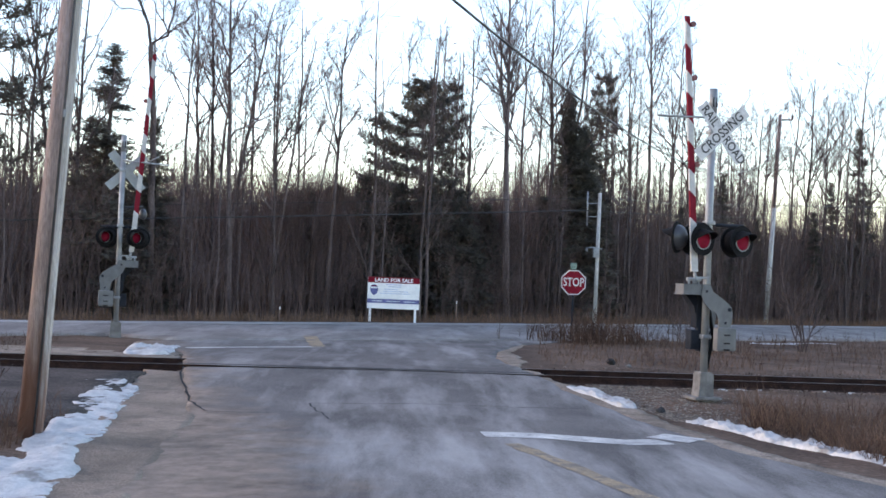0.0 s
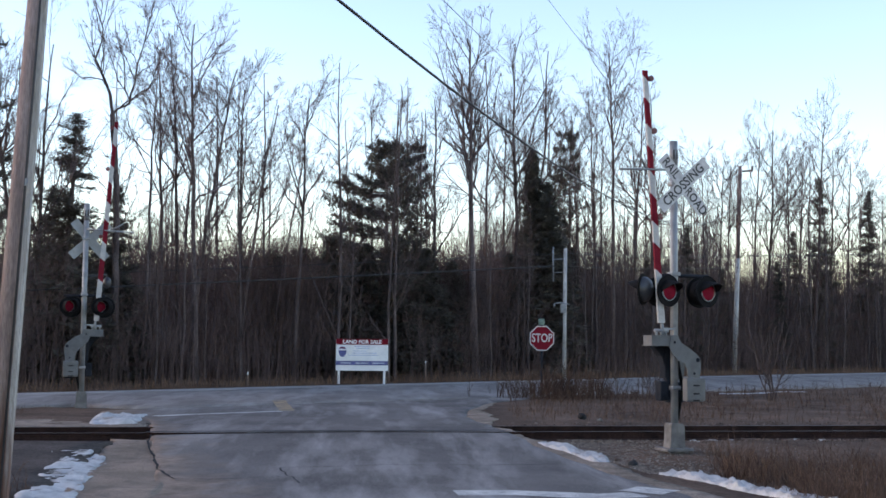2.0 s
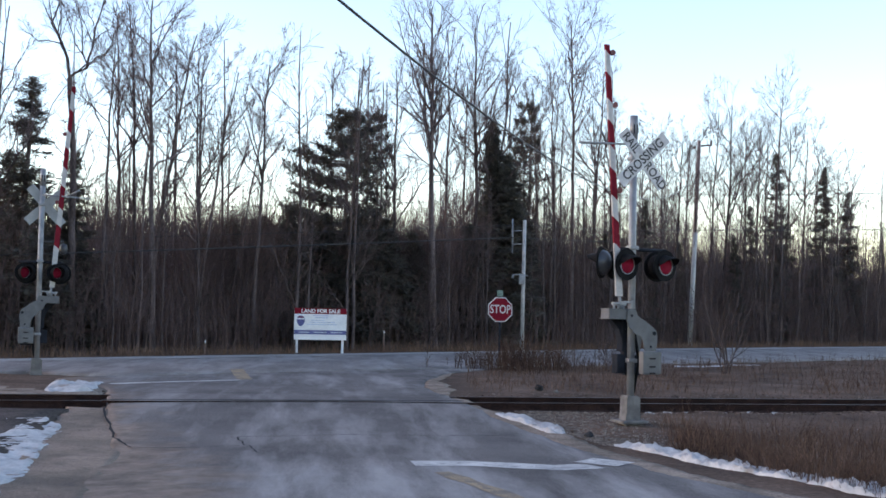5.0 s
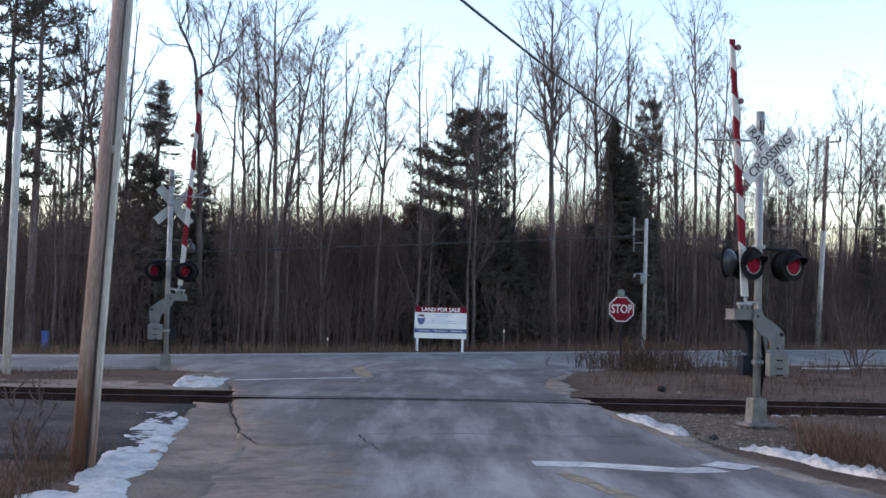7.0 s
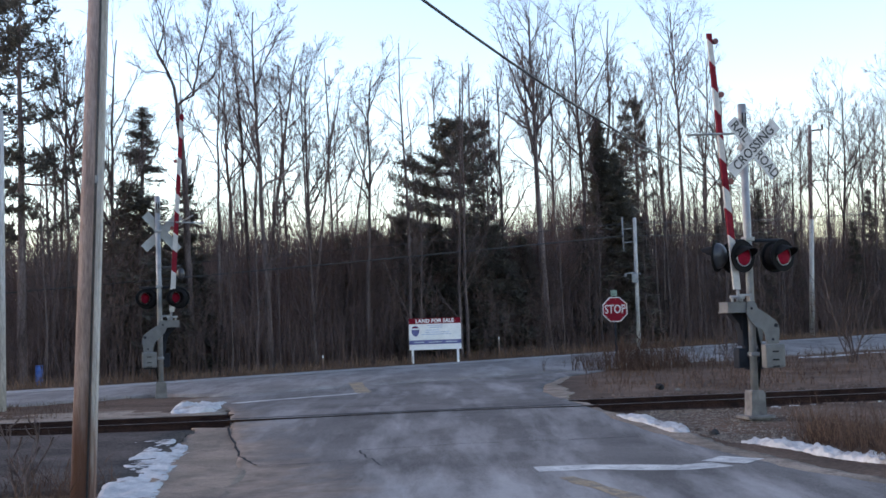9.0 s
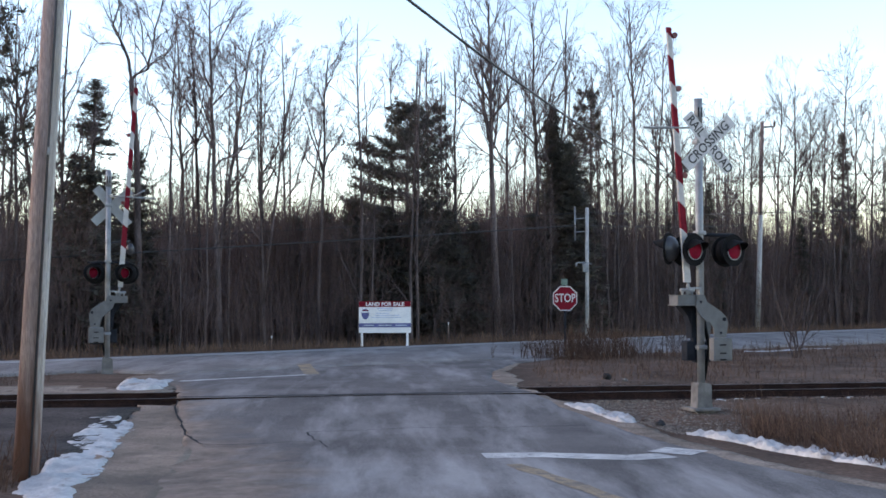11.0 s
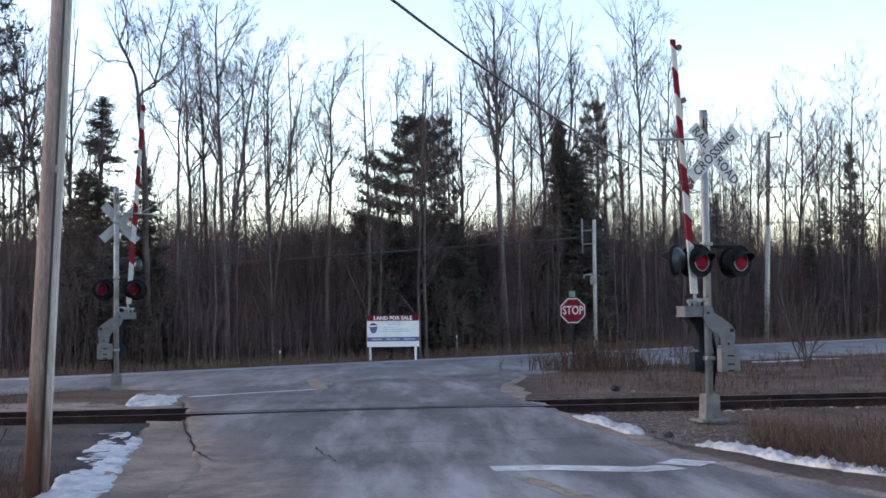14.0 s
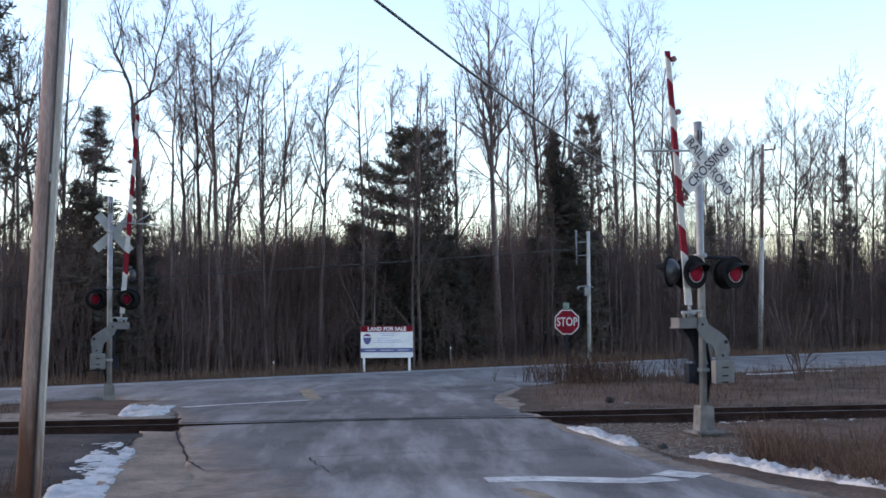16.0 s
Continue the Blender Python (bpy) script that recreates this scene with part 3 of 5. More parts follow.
def roadside_gravel():
    g = np.random.default_rng(15)
    y = g.uniform(18.6, 22.9, 4200)
    x = road_right(y) + 0.6 + g.exponential(0.9, 4200)
    s = g.uniform(0.006, 0.02, 4200)
    base = np.array([[-1, -1, -0.6], [1, -1, -0.6], [1, 1, -0.6], [-1, 1, -0.6], [-0.6, -0.7, 0.5], [0.7, -0.5, 0.6], [0.6, 0.7, 0.4], [-0.7, 0.6, 0.6]])
    v = base[None] * s[:, None, None] * g.uniform(0.6, 1.2, (4200, 8, 3)) + np.stack([x, y, np.maximum(land(x, y), level(y) - 0.02)], -1)[:, None]
    f = np.array([[4, 5, 6, 7], [0, 1, 5, 4], [1, 2, 6, 5], [2, 3, 7, 6], [3, 0, 4, 7]])[None] + (np.arange(4200) * 8)[:, None, None]
    ob = place_mesh("roadside_gravel", quads("roadside_gravel", v.reshape(-1, 3), f.reshape(-1, 4)), M_PEBBLE)
    tagged(ob, "scattered grey gravel round the signal foundation", "gravel", kind="stuff")


roadside_gravel()

# ---- snow ----
def snow_bank(path, width, height, label, seed, body=1.0, crust=0.025):
    """A ragged ridge of old snow along a line of (x, y)."""
    pts = [Vector(p) for p in path]
    out = []
    for a, b in zip(pts, pts[1:]):
        k = max(2, int((b - a).length / 0.07))
        out += [a.lerp(b, i / k) for i in range(k)]
    out.append(pts[-1])
    n, k = len(out), 15
    v = np.zeros((n, k, 3))
    for i, p in enumerate(out):
        d = (out[min(i + 1, n - 1)] - out[max(i - 1, 0)]).normalized()
        s = Vector((-d.y, d.x))
        end = min(1, min(i, n - 1 - i) / max(1, min(6, n // 3)))
        wl = width / 2 * end * (1 + 0.7 * noise.noise((i * 0.06, seed, 0)) + 0.15 * noise.noise((i * 0.2, seed, 3)) + 0.1 * noise.noise((i * 0.7, seed, 4)))
        wr = width / 2 * end * (1 + 0.7 * noise.noise((i * 0.06, seed, 7)) + 0.15 * noise.noise((i * 0.2, seed, 9)) + 0.1 * noise.noise((i * 0.7, seed, 5)))
        for j, u in enumerate(np.linspace(-1, 1, k)):
            q = p + s * (u * (wr if u > 0 else wl))
            h = 0.5 * height * (1 - u ** 4) * end * (0.75 + 0.7 * noise.noise((q.x * 2.3, q.y * 2.3, seed)) + 0.5 * noise.noise((q.x * 6, q.y * 6, seed)))
            v[i, j] = q.x, q.y, max(land(q.x, q.y), level(q.y) - 0.03) - 0.045 + (0.6 * max(h, 0.0) + 0.068 + 0.075 * noise.noise((q.x * 1.9, q.y * 1.5, seed + 5)) + crust * noise.noise((q.x * 9, q.y * 10, seed + 5))) * end * body
    v[:, 0, 2] -= 0.08
    v[:, -1, 2] -= 0.08
    ob = place_mesh("snow_bank", quads("snow_bank", v.reshape(-1, 3), grid(n, k)[:, ::-1], True), M_SNOW)
    return tagged(ob, label, "snow", "snow remains along the road")


snow_bank([(-4.75, 21.4), (-4.35, 19.0), (-4.0, 16.4), (-3.8, 14.2), (-3.66, 13.3)], 0.8, 0.1, "old crusted snow ridge beside the dirt shoulder", 1, 1.0, 0.04)
snow_bank([(-3.75, 13.9), (-3.45, 12.4), (-3.25, 10.6), (-3.2, 8.5)], 0.65, 0.09, "patchy old snow beside the utility pole", 2)
snow_bank([(-4.6, 12.9), (-3.9, 12.5), (-3.6, 11.2)], 0.5, 0.07, "patchy old snow beside the utility pole", 8)
snow_bank([(-5.35, 25.5), (-5.25, 26.4), (-5.2, 27.4), (-5.35, 28.4)], 1.1, 0.22, "low heap of ploughed snow beyond the rails", 3, 1.0, 0.07)
snow_bank([(3.36, 22.9), (3.52, 22.1), (3.72, 21.2), (3.95, 20.4), (4.16, 19.75)], 0.4, 0.08, "thin snow strip on the gravel edge", 4, 0.95, 0.07)
snow_bank([(4.2, 19.7), (4.4, 19.35), (4.62, 19.05)], 0.13, 0.02, "thin snow scrap on the gravel edge", 9, 0.7, 0.03)
snow_bank([(4.66, 19.05), (5.0, 18.25), (5.38, 17.2), (5.74, 16.2), (6.3, 14.9), (7.5, 13.0)], 0.46, 0.1, "ragged snow strip along the asphalt edge", 5, 0.95, 0.085)
snow_bank([(12.1, 40.9), (13.2, 41.8), (14.4, 42.6), (16.5, 44.1)], 0.5, 0.05, "thin snow strip along the main road", 6, 0.6)

for i, x in enumerate((6.42, 6.8, 7.2, 7.62, 7.98, 8.5, 9.05)):
    y = float(track_y(x)) - 1.75 + 0.05 * (i % 3)
    snow_bank([(x - 0.1, y), (x, y + 0.01), (x + 0.11 + 0.03 * (i % 2), y + 0.01)], 0.05, 0.0, "thin snow scrap against a tie end", 20 + i, 0.34)

# seams and cracks in the asphalt, and the broken left edge's shadow painted dark
for path in ([(-2.64, 17.57), (-1.9, 17.53), (-1.11, 17.78)], [(-1.2, 18.81), (0.22, 19.16), (2.0, 19.24), (3.3, 19.5)], [(-1.2, 18.81), (-1.08, 18.0), (-0.95, 17.74), (-0.82, 16.97)],
             [(-4.02, 23.6), (-3.62, 21.3), (-3.05, 18.8), (-2.62, 17.6)], [(-3.9, 25.1), (-1.0, 25.3), (2.6, 25.55)]):
    jit = random.Random(len(path) + int(path[0][0] * 10))
    fine = []
    for a, b in zip(path, path[1:]):
        fine += [(a[0] + (b[0] - a[0]) * k / 5 + jit.uniform(-0.03, 0.03), a[1] + (b[1] - a[1]) * k / 5 + jit.uniform(-0.05, 0.05)) for k in range(5)]
    # the wider line at x -4.02 stands in for shade under the raised edge
    marking("crack_and_edge_shade", fine + [path[-1]], 0.022 if abs(path[0][0] + 4.02) > 0.1 else 0.038, M_RUBBER, "dark open crack in the asphalt, with painted shadow along the broken left edge", 0.003, 0.1, 0.8)

yd = np.linspace(0, 1, 10)
sx = np.arange(-30, -4.3, 0.4)
X = np.repeat(sx[:, None], 10, 1)
Y = (track_y(sx) + 1.15)[:, None] + 2.3 * yd + 0.1 * bumps(sx * 2, sx, 1.0)[:, None]
sheet("gravel_strip", X, Y, level(Y) - 0.03 + 0.008 * bumps(X, Y, 3.0), M_DIRT, "sandy gravel strip beyond the rails", "gravel")


def stone(x, y, s, material, label, seed):
    bm = bmesh.new()
    bmesh.ops.create_icosphere(bm, subdivisions=2, radius=1.0)
    for v in bm.verts:
        v.co *= 1 + 0.35 * noise.noise(v.co * 1.4 + Vector((seed, 0, 0)))
    bmesh.ops.scale(bm, vec=(s, s * 0.8, s * 0.7), verts=bm.verts)
    ob = part("stone", bm, material)
    ob.matrix_basis = pose(x, y, float(max(land(x, y), level(y) - 0.03)) + s * 0.4, 0, 0, seed * 40)
    tagged(ob, label, "stone")


stone(4.42, 19.6, 0.09, M_RUBBER, "dark lump of stone on the gravel edge", 1)
stone(4.25, 20.1, 0.05, M_BALLAST, "small grey stone on the gravel edge", 2)
stone(5.15, 28.3, 0.12, M_RUBBER, "dark rounded stone beyond the rails", 3)
stone(5.35, 27.2, 0.06, M_CONCRETE, "pale small stone beyond the rails", 4)
stone(1.1, 21.05, 0.03, M_RUBBER, "dark clod on the asphalt", 5)


# ---- crossing signals ----
M_LAMP_RED = surface("dark_red_lamp_plastic", (0.09, 0.006, 0.01), (0.13, 0.01, 0.014), 8.0, 0.4, 0, 0, 20)
def signal_light(parent, m, back=M_BLACK, tunnel=False):
    """A flashing-light unit that faces -y of the pose m."""
    def done(bm):
        bmesh.ops.transform(bm, matrix=m, verts=bm.verts)
        return bm
    bm = bmesh.new()
    rod(bm, (0, 0, 0), (0, -0.025, 0), 0.268, 0.275, 36)
    unit = part("signal_light", done(bm), M_BLACK, parent, "black round flashing-light unit with red lens")
    bm = bmesh.new()
    got = bmesh.ops.create_uvsphere(bm, u_segments=24, v_segments=12, radius=0.22)
    bmesh.ops.scale(bm, vec=(1, 0.75, 1), verts=got["verts"])
    bmesh.ops.delete(bm, geom=[v for v in bm.verts if v.co.y < -0.005], context="VERTS")
    for f in bm.faces:
        f.smooth = True
    part("housing", done(bm), back, unit, "rounded rear housing")
    bm = bmesh.new()
    got = bmesh.ops.create_uvsphere(bm, u_segments=24, v_segments=10, radius=0.155)
    bmesh.ops.scale(bm, vec=(1, 0.25, 1), verts=got["verts"])
    bmesh.ops.translate(bm, vec=(0, -0.03, 0), verts=got["verts"])
    for f in bm.faces:
        f.smooth = True
    part("lens", done(bm), M_LENS, unit, "unlit red glass lens")
    bm = bmesh.new()
    for r0, mat, nm in ((0.158, M_GALV, "lens_rim"),):
        n = 32
        a = [[bm.verts.new((r * math.cos(k * 2 * math.pi / n), y, r * math.sin(k * 2 * math.pi / n))) for k in range(n)] for r, y in ((r0, -0.03), (r0, -0.045), (r0 + 0.012, -0.045), (r0 + 0.012, -0.026))]
        for p, q in zip(a, a[1:]):
            for k in range(n):
                bm.faces.new((p[k], p[(k + 1) % n], q[(k + 1) % n], q[k]))
        part(nm, done(bm), mat, unit)
    bm = bmesh.new()
    n = 22
    ring = []
    for r in (0.19, 0.18):
        for d in (0, 1):
            row = []
            for i in range(n + 1):
                a = radians(-90 + 360 * i / n) if tunnel else radians(-8 + 196 * i / n)
                cut = max(0.0, math.sin(max(0.0, min(math.pi, a))))
                reach = 0.02 if not d else 0.3 if tunnel else 0.05 + 0.23 * cut ** 0.7
                row.append(bm.verts.new((r * math.cos(a), -reach, r * math.sin(a) - (0.06 * cut if d and not tunnel else 0))))
            ring.append(row)
    for a, b in ((ring[0], ring[1]), (ring[2], ring[3]), (ring[1], ring[3]), (ring[0], ring[2])):
        for i in range(n):
            bm.faces.new((a[i], a[i + 1], b[i + 1], b[i]))
    part("hood", done(bm), M_BLACK, unit)


def crossing_signal(m, label, side, lights_z, buck_z, top_z, tip, pivot, front, shift, wide, reach):
    """Mast with crossbuck, lights, gate mechanism and raised arm. side: 1 when the counterweight hangs at +x. front: crossbuck towards -y."""
    sg = thing("crossing_signal", m, label, "railroad signal", "railroad crossing signals")
    bm = bmesh.new()
    box(bm, (0, 0, -0.25), (0.36, 0.34, 0.42), 0.02)
    box(bm, (-0.02, -0.02, -0.045), (0.5, 0.46, 0.05), 0.012)
    part("foundation", bm, M_CONCRETE, sg, "weathered concrete foundation block")
    bm = bmesh.new()
    prism(bm, [(-0.15, -0.02), (0.145, -0.02), (0.135, 0.12), (0.13, 0.35), (0.09, 0.39), (-0.11, 0.4), (-0.125, 0.36), (-0.135, 0.12)], -0.12, 0.12)
    part("mast_base", bm, M_CONCRETE, sg, "grey cast pinnacle base of the mast")
    bm = bmesh.new()
    rod(bm, (0, 0, 0.36), (0, 0, top_z), 0.065, sides=24)
    mast = part("mast", bm, M_GALV, sg, "galvanised steel pipe mast")
    bm = bmesh.new()
    rod(bm, (0, 0, top_z - 0.4), (0, 0, top_z + 0.02), 0.073, 0.071, 24)
    part("cap", bm, M_GALV, mast)
    for x in (-0.03, 0.03):
        bm = bmesh.new()
        box(bm, (x, -0.064, top_z - 0.22), (0.022, 0.02, 0.17), 0.006)
        part("slot", bm, M_DARK, mast)
    for z in (buck_z + 0.02, lights_z + 0.3, 1.0):
        bm = bmesh.new()
        box(bm, (0, 0, z), (0.17, 0.17, 0.07), 0.02)
        part("clamp", bm, M_GALV, mast)
    # crossbuck
    cb = thing("crossbuck", pose(0.13 if front else 0.1, -0.09 if front else 0.09, buck_z), "", "")
    cb.parent = sg
    for ang, y, words in ((-49, -0.012, ("RAIL", "ROAD")), (43, -0.022, ("CROSSING",))):
        bm = bmesh.new()
        box(bm, (0, 0, 0), (1.24, 0.006, 0.225), 0.0, Matrix.Rotation(radians(-ang), 4, "Y"))
        bmesh.ops.translate(bm, vec=(0, y if front else -y, 0), verts=bm.verts)
        blade = part("blade", bm, M_BUCK if front else M_ALU, cb, "white crossbuck blade" if front else "bare metal back of a crossbuck blade")
        face = y - 0.005
        turn = Matrix.Rotation(radians(-ang), 4, "Y") @ Matrix.Rotation(radians(90), 4, "X")
        for i, w in enumerate(words if front else ()):
            off = 0.0 if len(words) == 1 else (-0.37, 0.37)[i]
            me = lettering(w, 0.225 if len(words) > 1 else 0.235, Matrix.Translation((0, face, 0)) @ turn @ Matrix.Translation((off, 0, 0)) @ Matrix.Diagonal((0.86 if len(words) > 1 else 0.9, 1, 1, 1)), 0.002, 0.003)
            place_mesh("lettering", me, M_LETTER, blade, "black capital letters " + w)
    # lights
    bm = bmesh.new()
    rod(bm, (shift - 0.5, -0.02, lights_z + 0.27), (shift + 0.5, -0.02, lights_z + 0.27), 0.03, sides=12)
    for x in (-0.38, 0.38):
        rod(bm, (x + shift, -0.02, lights_z + 0.28), (x + shift, -0.02, lights_z + 0.12), 0.028, sides=10)
    part("cross_arm", bm, M_DARK, sg)
    for x in (-0.38, 0.38):
        signal_light(sg, pose(x + shift, -0.16, lights_z, 0, 0, 16) @ Matrix.Scale(1.0 if front else 0.84, 4), tunnel=not front)
    if front:
        signal_light(sg, pose(-0.52, 0.12, lights_z + 0.03, 0, 0, -138), M_DOME)
    for x in (-0.3, 0.5):
        signal_light(sg, pose(x + shift, 0.26, lights_z, 0, 0, 180))
    # gate mechanism
    ax, az = pivot
    bm = bmesh.new()
    box(bm, (ax + 0.22 * side, 0.14, 1.45), (0.13, 0.2, 0.6), 0.03)
    prism(bm, [(ax + x * side, z) for x, z in ((-0.12, 1.78), (0.24, 1.78), (0.26, 1.3), (0.16, 1.36), (0.1, 1.54), (-0.04, 1.7))], 0.06, 0.24)
    box(bm, (ax + 0.15 * side, 0.14, 0.94), (0.17, 0.2, 0.34), 0.03)
    box(bm, (ax + 0.23 * side, 0.1, 1.15), (0.08, 0.12, 0.2), 0.02)
    part("gate_mechanism", bm, M_DARK, sg, "dark cast gate mechanism housing")
    bm = bmesh.new()
    box(bm, (ax, -0.06, az - 0.17), (wide - 0.04, 0.3, 0.15), 0.01)
    box(bm, (ax, -0.06, az - 0.255), (wide, 0.34, 0.02), 0.004)
    box(bm, (ax, -0.06, az - 0.09), (wide - 0.02, 0.32, 0.014), 0.004)
    part("arm_bracket", bm, M_GREY, sg, "grey channel bracket holding the gate arm")
    bm = bmesh.new()
    for i in range(3):
        rod(bm, (ax + (i - 1) * 0.09, -0.1, az - 0.1), (ax + (i - 1) * 0.09, -0.1, az + 0.02), 0.022, sides=8)
    rod(bm, (ax - 0.13, -0.1, az), (ax + 0.14, -0.1, az), 0.03, sides=10)
    part("shear_pin", bm, M_GALV, sg)
    s = side
    curve = [(0.0, az - 0.08), (0.14, az - 0.08), (0.19, az - 0.2), (0.36, az - 0.3), (0.5, az - 0.4), (0.56, az - 0.46), (0.585, az - 0.55), (0.58, az - 0.66), (0.55, 1.12), (0.34, 1.12), (0.31, 1.34), (0.26, 1.43), (0.16, az - 0.52), (0.03, az - 0.4), (-0.02, az - 0.28)]
    for y in (-0.24, 0.3):
        bm = bmesh.new()
        prism(bm, [((x - reach) * s, z) for x, z in curve], y, y + 0.025)
        plate = part("counterweight_arm", bm, M_GREY, sg, "grey curved counterweight arm plate")
        for bx, bz, br in ((0.52, az - 0.5, 0.035), (0.07, az - 0.2, 0.022), (0.45, 1.25, 0.022)):
            bm = bmesh.new()
            rod(bm, ((bx - reach) * s, y - 0.012, bz), ((bx - reach) * s, y + 0.002, bz), br, sides=10)
            part("bolt", bm, M_DARK, plate)
    wx = (0.42 - reach) * s
    bm = bmesh.new()
    box(bm, (wx, -0.28, 0.975), (0.37, 0.16, 0.4), 0.045)
    weight = part("counterweight", bm, M_GREY, sg, "grey slab counterweight with slots")
    for z in (1.05, 0.91, 0.8):
        bm = bmesh.new()
        box(bm, (wx, -0.362, z), (0.12, 0.012, 0.022), 0.005)
        part("slot", bm, M_BLACK, weight)
    bm = bmesh.new()
    box(bm, (0.25 * s, 0.42, 0.9), (0.34, 0.14, 0.36), 0.045)
    part("counterweight", bm, M_DARK, sg)
    bm = bmesh.new()
    rod(bm, (0.09 * s, 0.05, 1.5), (0.17 * s, 0.02, 1.0), 0.03, sides=8)
    rod(bm, (0.17 * s, 0.02, 1.0), (0.06 * s, 0.0, 0.45), 0.028, sides=8)
    part("cable_conduit", bm, M_BLACK, sg)
    # raised arm in alternate red and white lengths
    bm = bmesh.new()
    rod(bm, (ax + 0.03 * s, -0.1, az - 0.08), (ax + 0.01 * s, -0.1, az + 0.2), 0.035, 0.022, 10)
    box(bm, (ax + 0.16 * s, -0.1, az + 0.03), (0.26, 0.05, 0.035), 0.008)
    box(bm, (ax + 0.25 * s, -0.1, az - 0.03), (0.04, 0.05, 0.12), 0.008)
    part("arm_socket", bm, M_GALV, sg, "steel socket at the foot of the gate arm")
    a, b = Vector((ax, -0.1, az + 0.13)), Vector((tip[0], -0.1, tip[1]))
    arm = thing("gate_arm", Matrix.Identity(4), "", "")
    arm.parent = sg
    arm["label"] = "raised red and white striped gate arm"
    cuts = [0.0, 0.2, 0.305, 0.39, 0.5, 0.59, 0.69, 0.775, 0.88, 0.967, 1.0]
    for i, (u0, u1) in enumerate(zip(cuts, cuts[1:])):
        w0, w1 = 0.064 - 0.019 * u0, 0.064 - 0.019 * u1
        lean, lean1 = (0.05 if u0 > 0 else 0.0), (0.05 if u1 < 1 else 0.0)
        p, q = a.lerp(b, u0), a.lerp(b, u1)
        bm = bmesh.new()
        prism(bm, [(p.x - w0, p.z + lean), (p.x + w0, p.z - lean), (q.x + w1, q.z - lean1), (q.x - w1, q.z + lean1)], -0.13, -0.085)
        part("stripe", bm, (M_ARM_WHITE, M_ARM_RED)[i % 2], arm)
    for u in (0.97, 0.76, 0.42):
        p = a + (b - a) * u + Vector((0.1 * s, 0, 0))
        bm = bmesh.new()
        rod(bm, (p.x, -0.14, p.z), (p.x, -0.08, p.z), 0.05, sides=14)
        part("arm_lamp", bm, M_LAMP_RED, arm, "small red gate-arm lamp")
    # wind bracket
    bm = bmesh.new()
    bz = buck_z + 0.26
    rod(bm, (0, -0.06, bz), (-1.16 * s, -0.2, bz - 0.06), 0.02, sides=10)
    rod(bm, (-0.62 * s, -0.12, bz), (-0.86 * s, -0.42, bz + 0.12), 0.02, sides=8)
    part("arm_rest", bm, M_GALV, sg)
    return sg


near_signal = crossing_signal(pose(5.38, 20.7, 0.02, 0, 0, 15.4), "galvanised railroad crossing signal with lettered crossbuck and raised gate", 1, 2.66, 4.51, 5.26, (-0.62, 6.46), (-0.31, 1.98), True, 0.17, 0.52, 0.2)
far_signal = crossing_signal(pose(-7.03, 31.2, -0.02, 0, 0, 14), "galvanised railroad crossing signal seen from behind, gate raised", -1, 2.53, 4.23, 5.12, (0.66, 7.26), (0.3, 2.04), False, 0.0, 0.4, 0.14)
bm = bmesh.new()
got = bmesh.ops.create_uvsphere(bm, u_segments=18, v_segments=9, radius=0.13)
bmesh.ops.scale(bm, vec=(0.8, 0.8, 1.1), verts=got["verts"])
bmesh.ops.translate(bm, vec=(0.55, 0.1, 3.15), verts=bm.verts)
rod(bm, (0.0, 0.05, 3.3), (0.55, 0.1, 3.35), 0.02, sides=8)
part("bell", bm, M_DOME, far_signal, "grey crossing bell on a bracket")


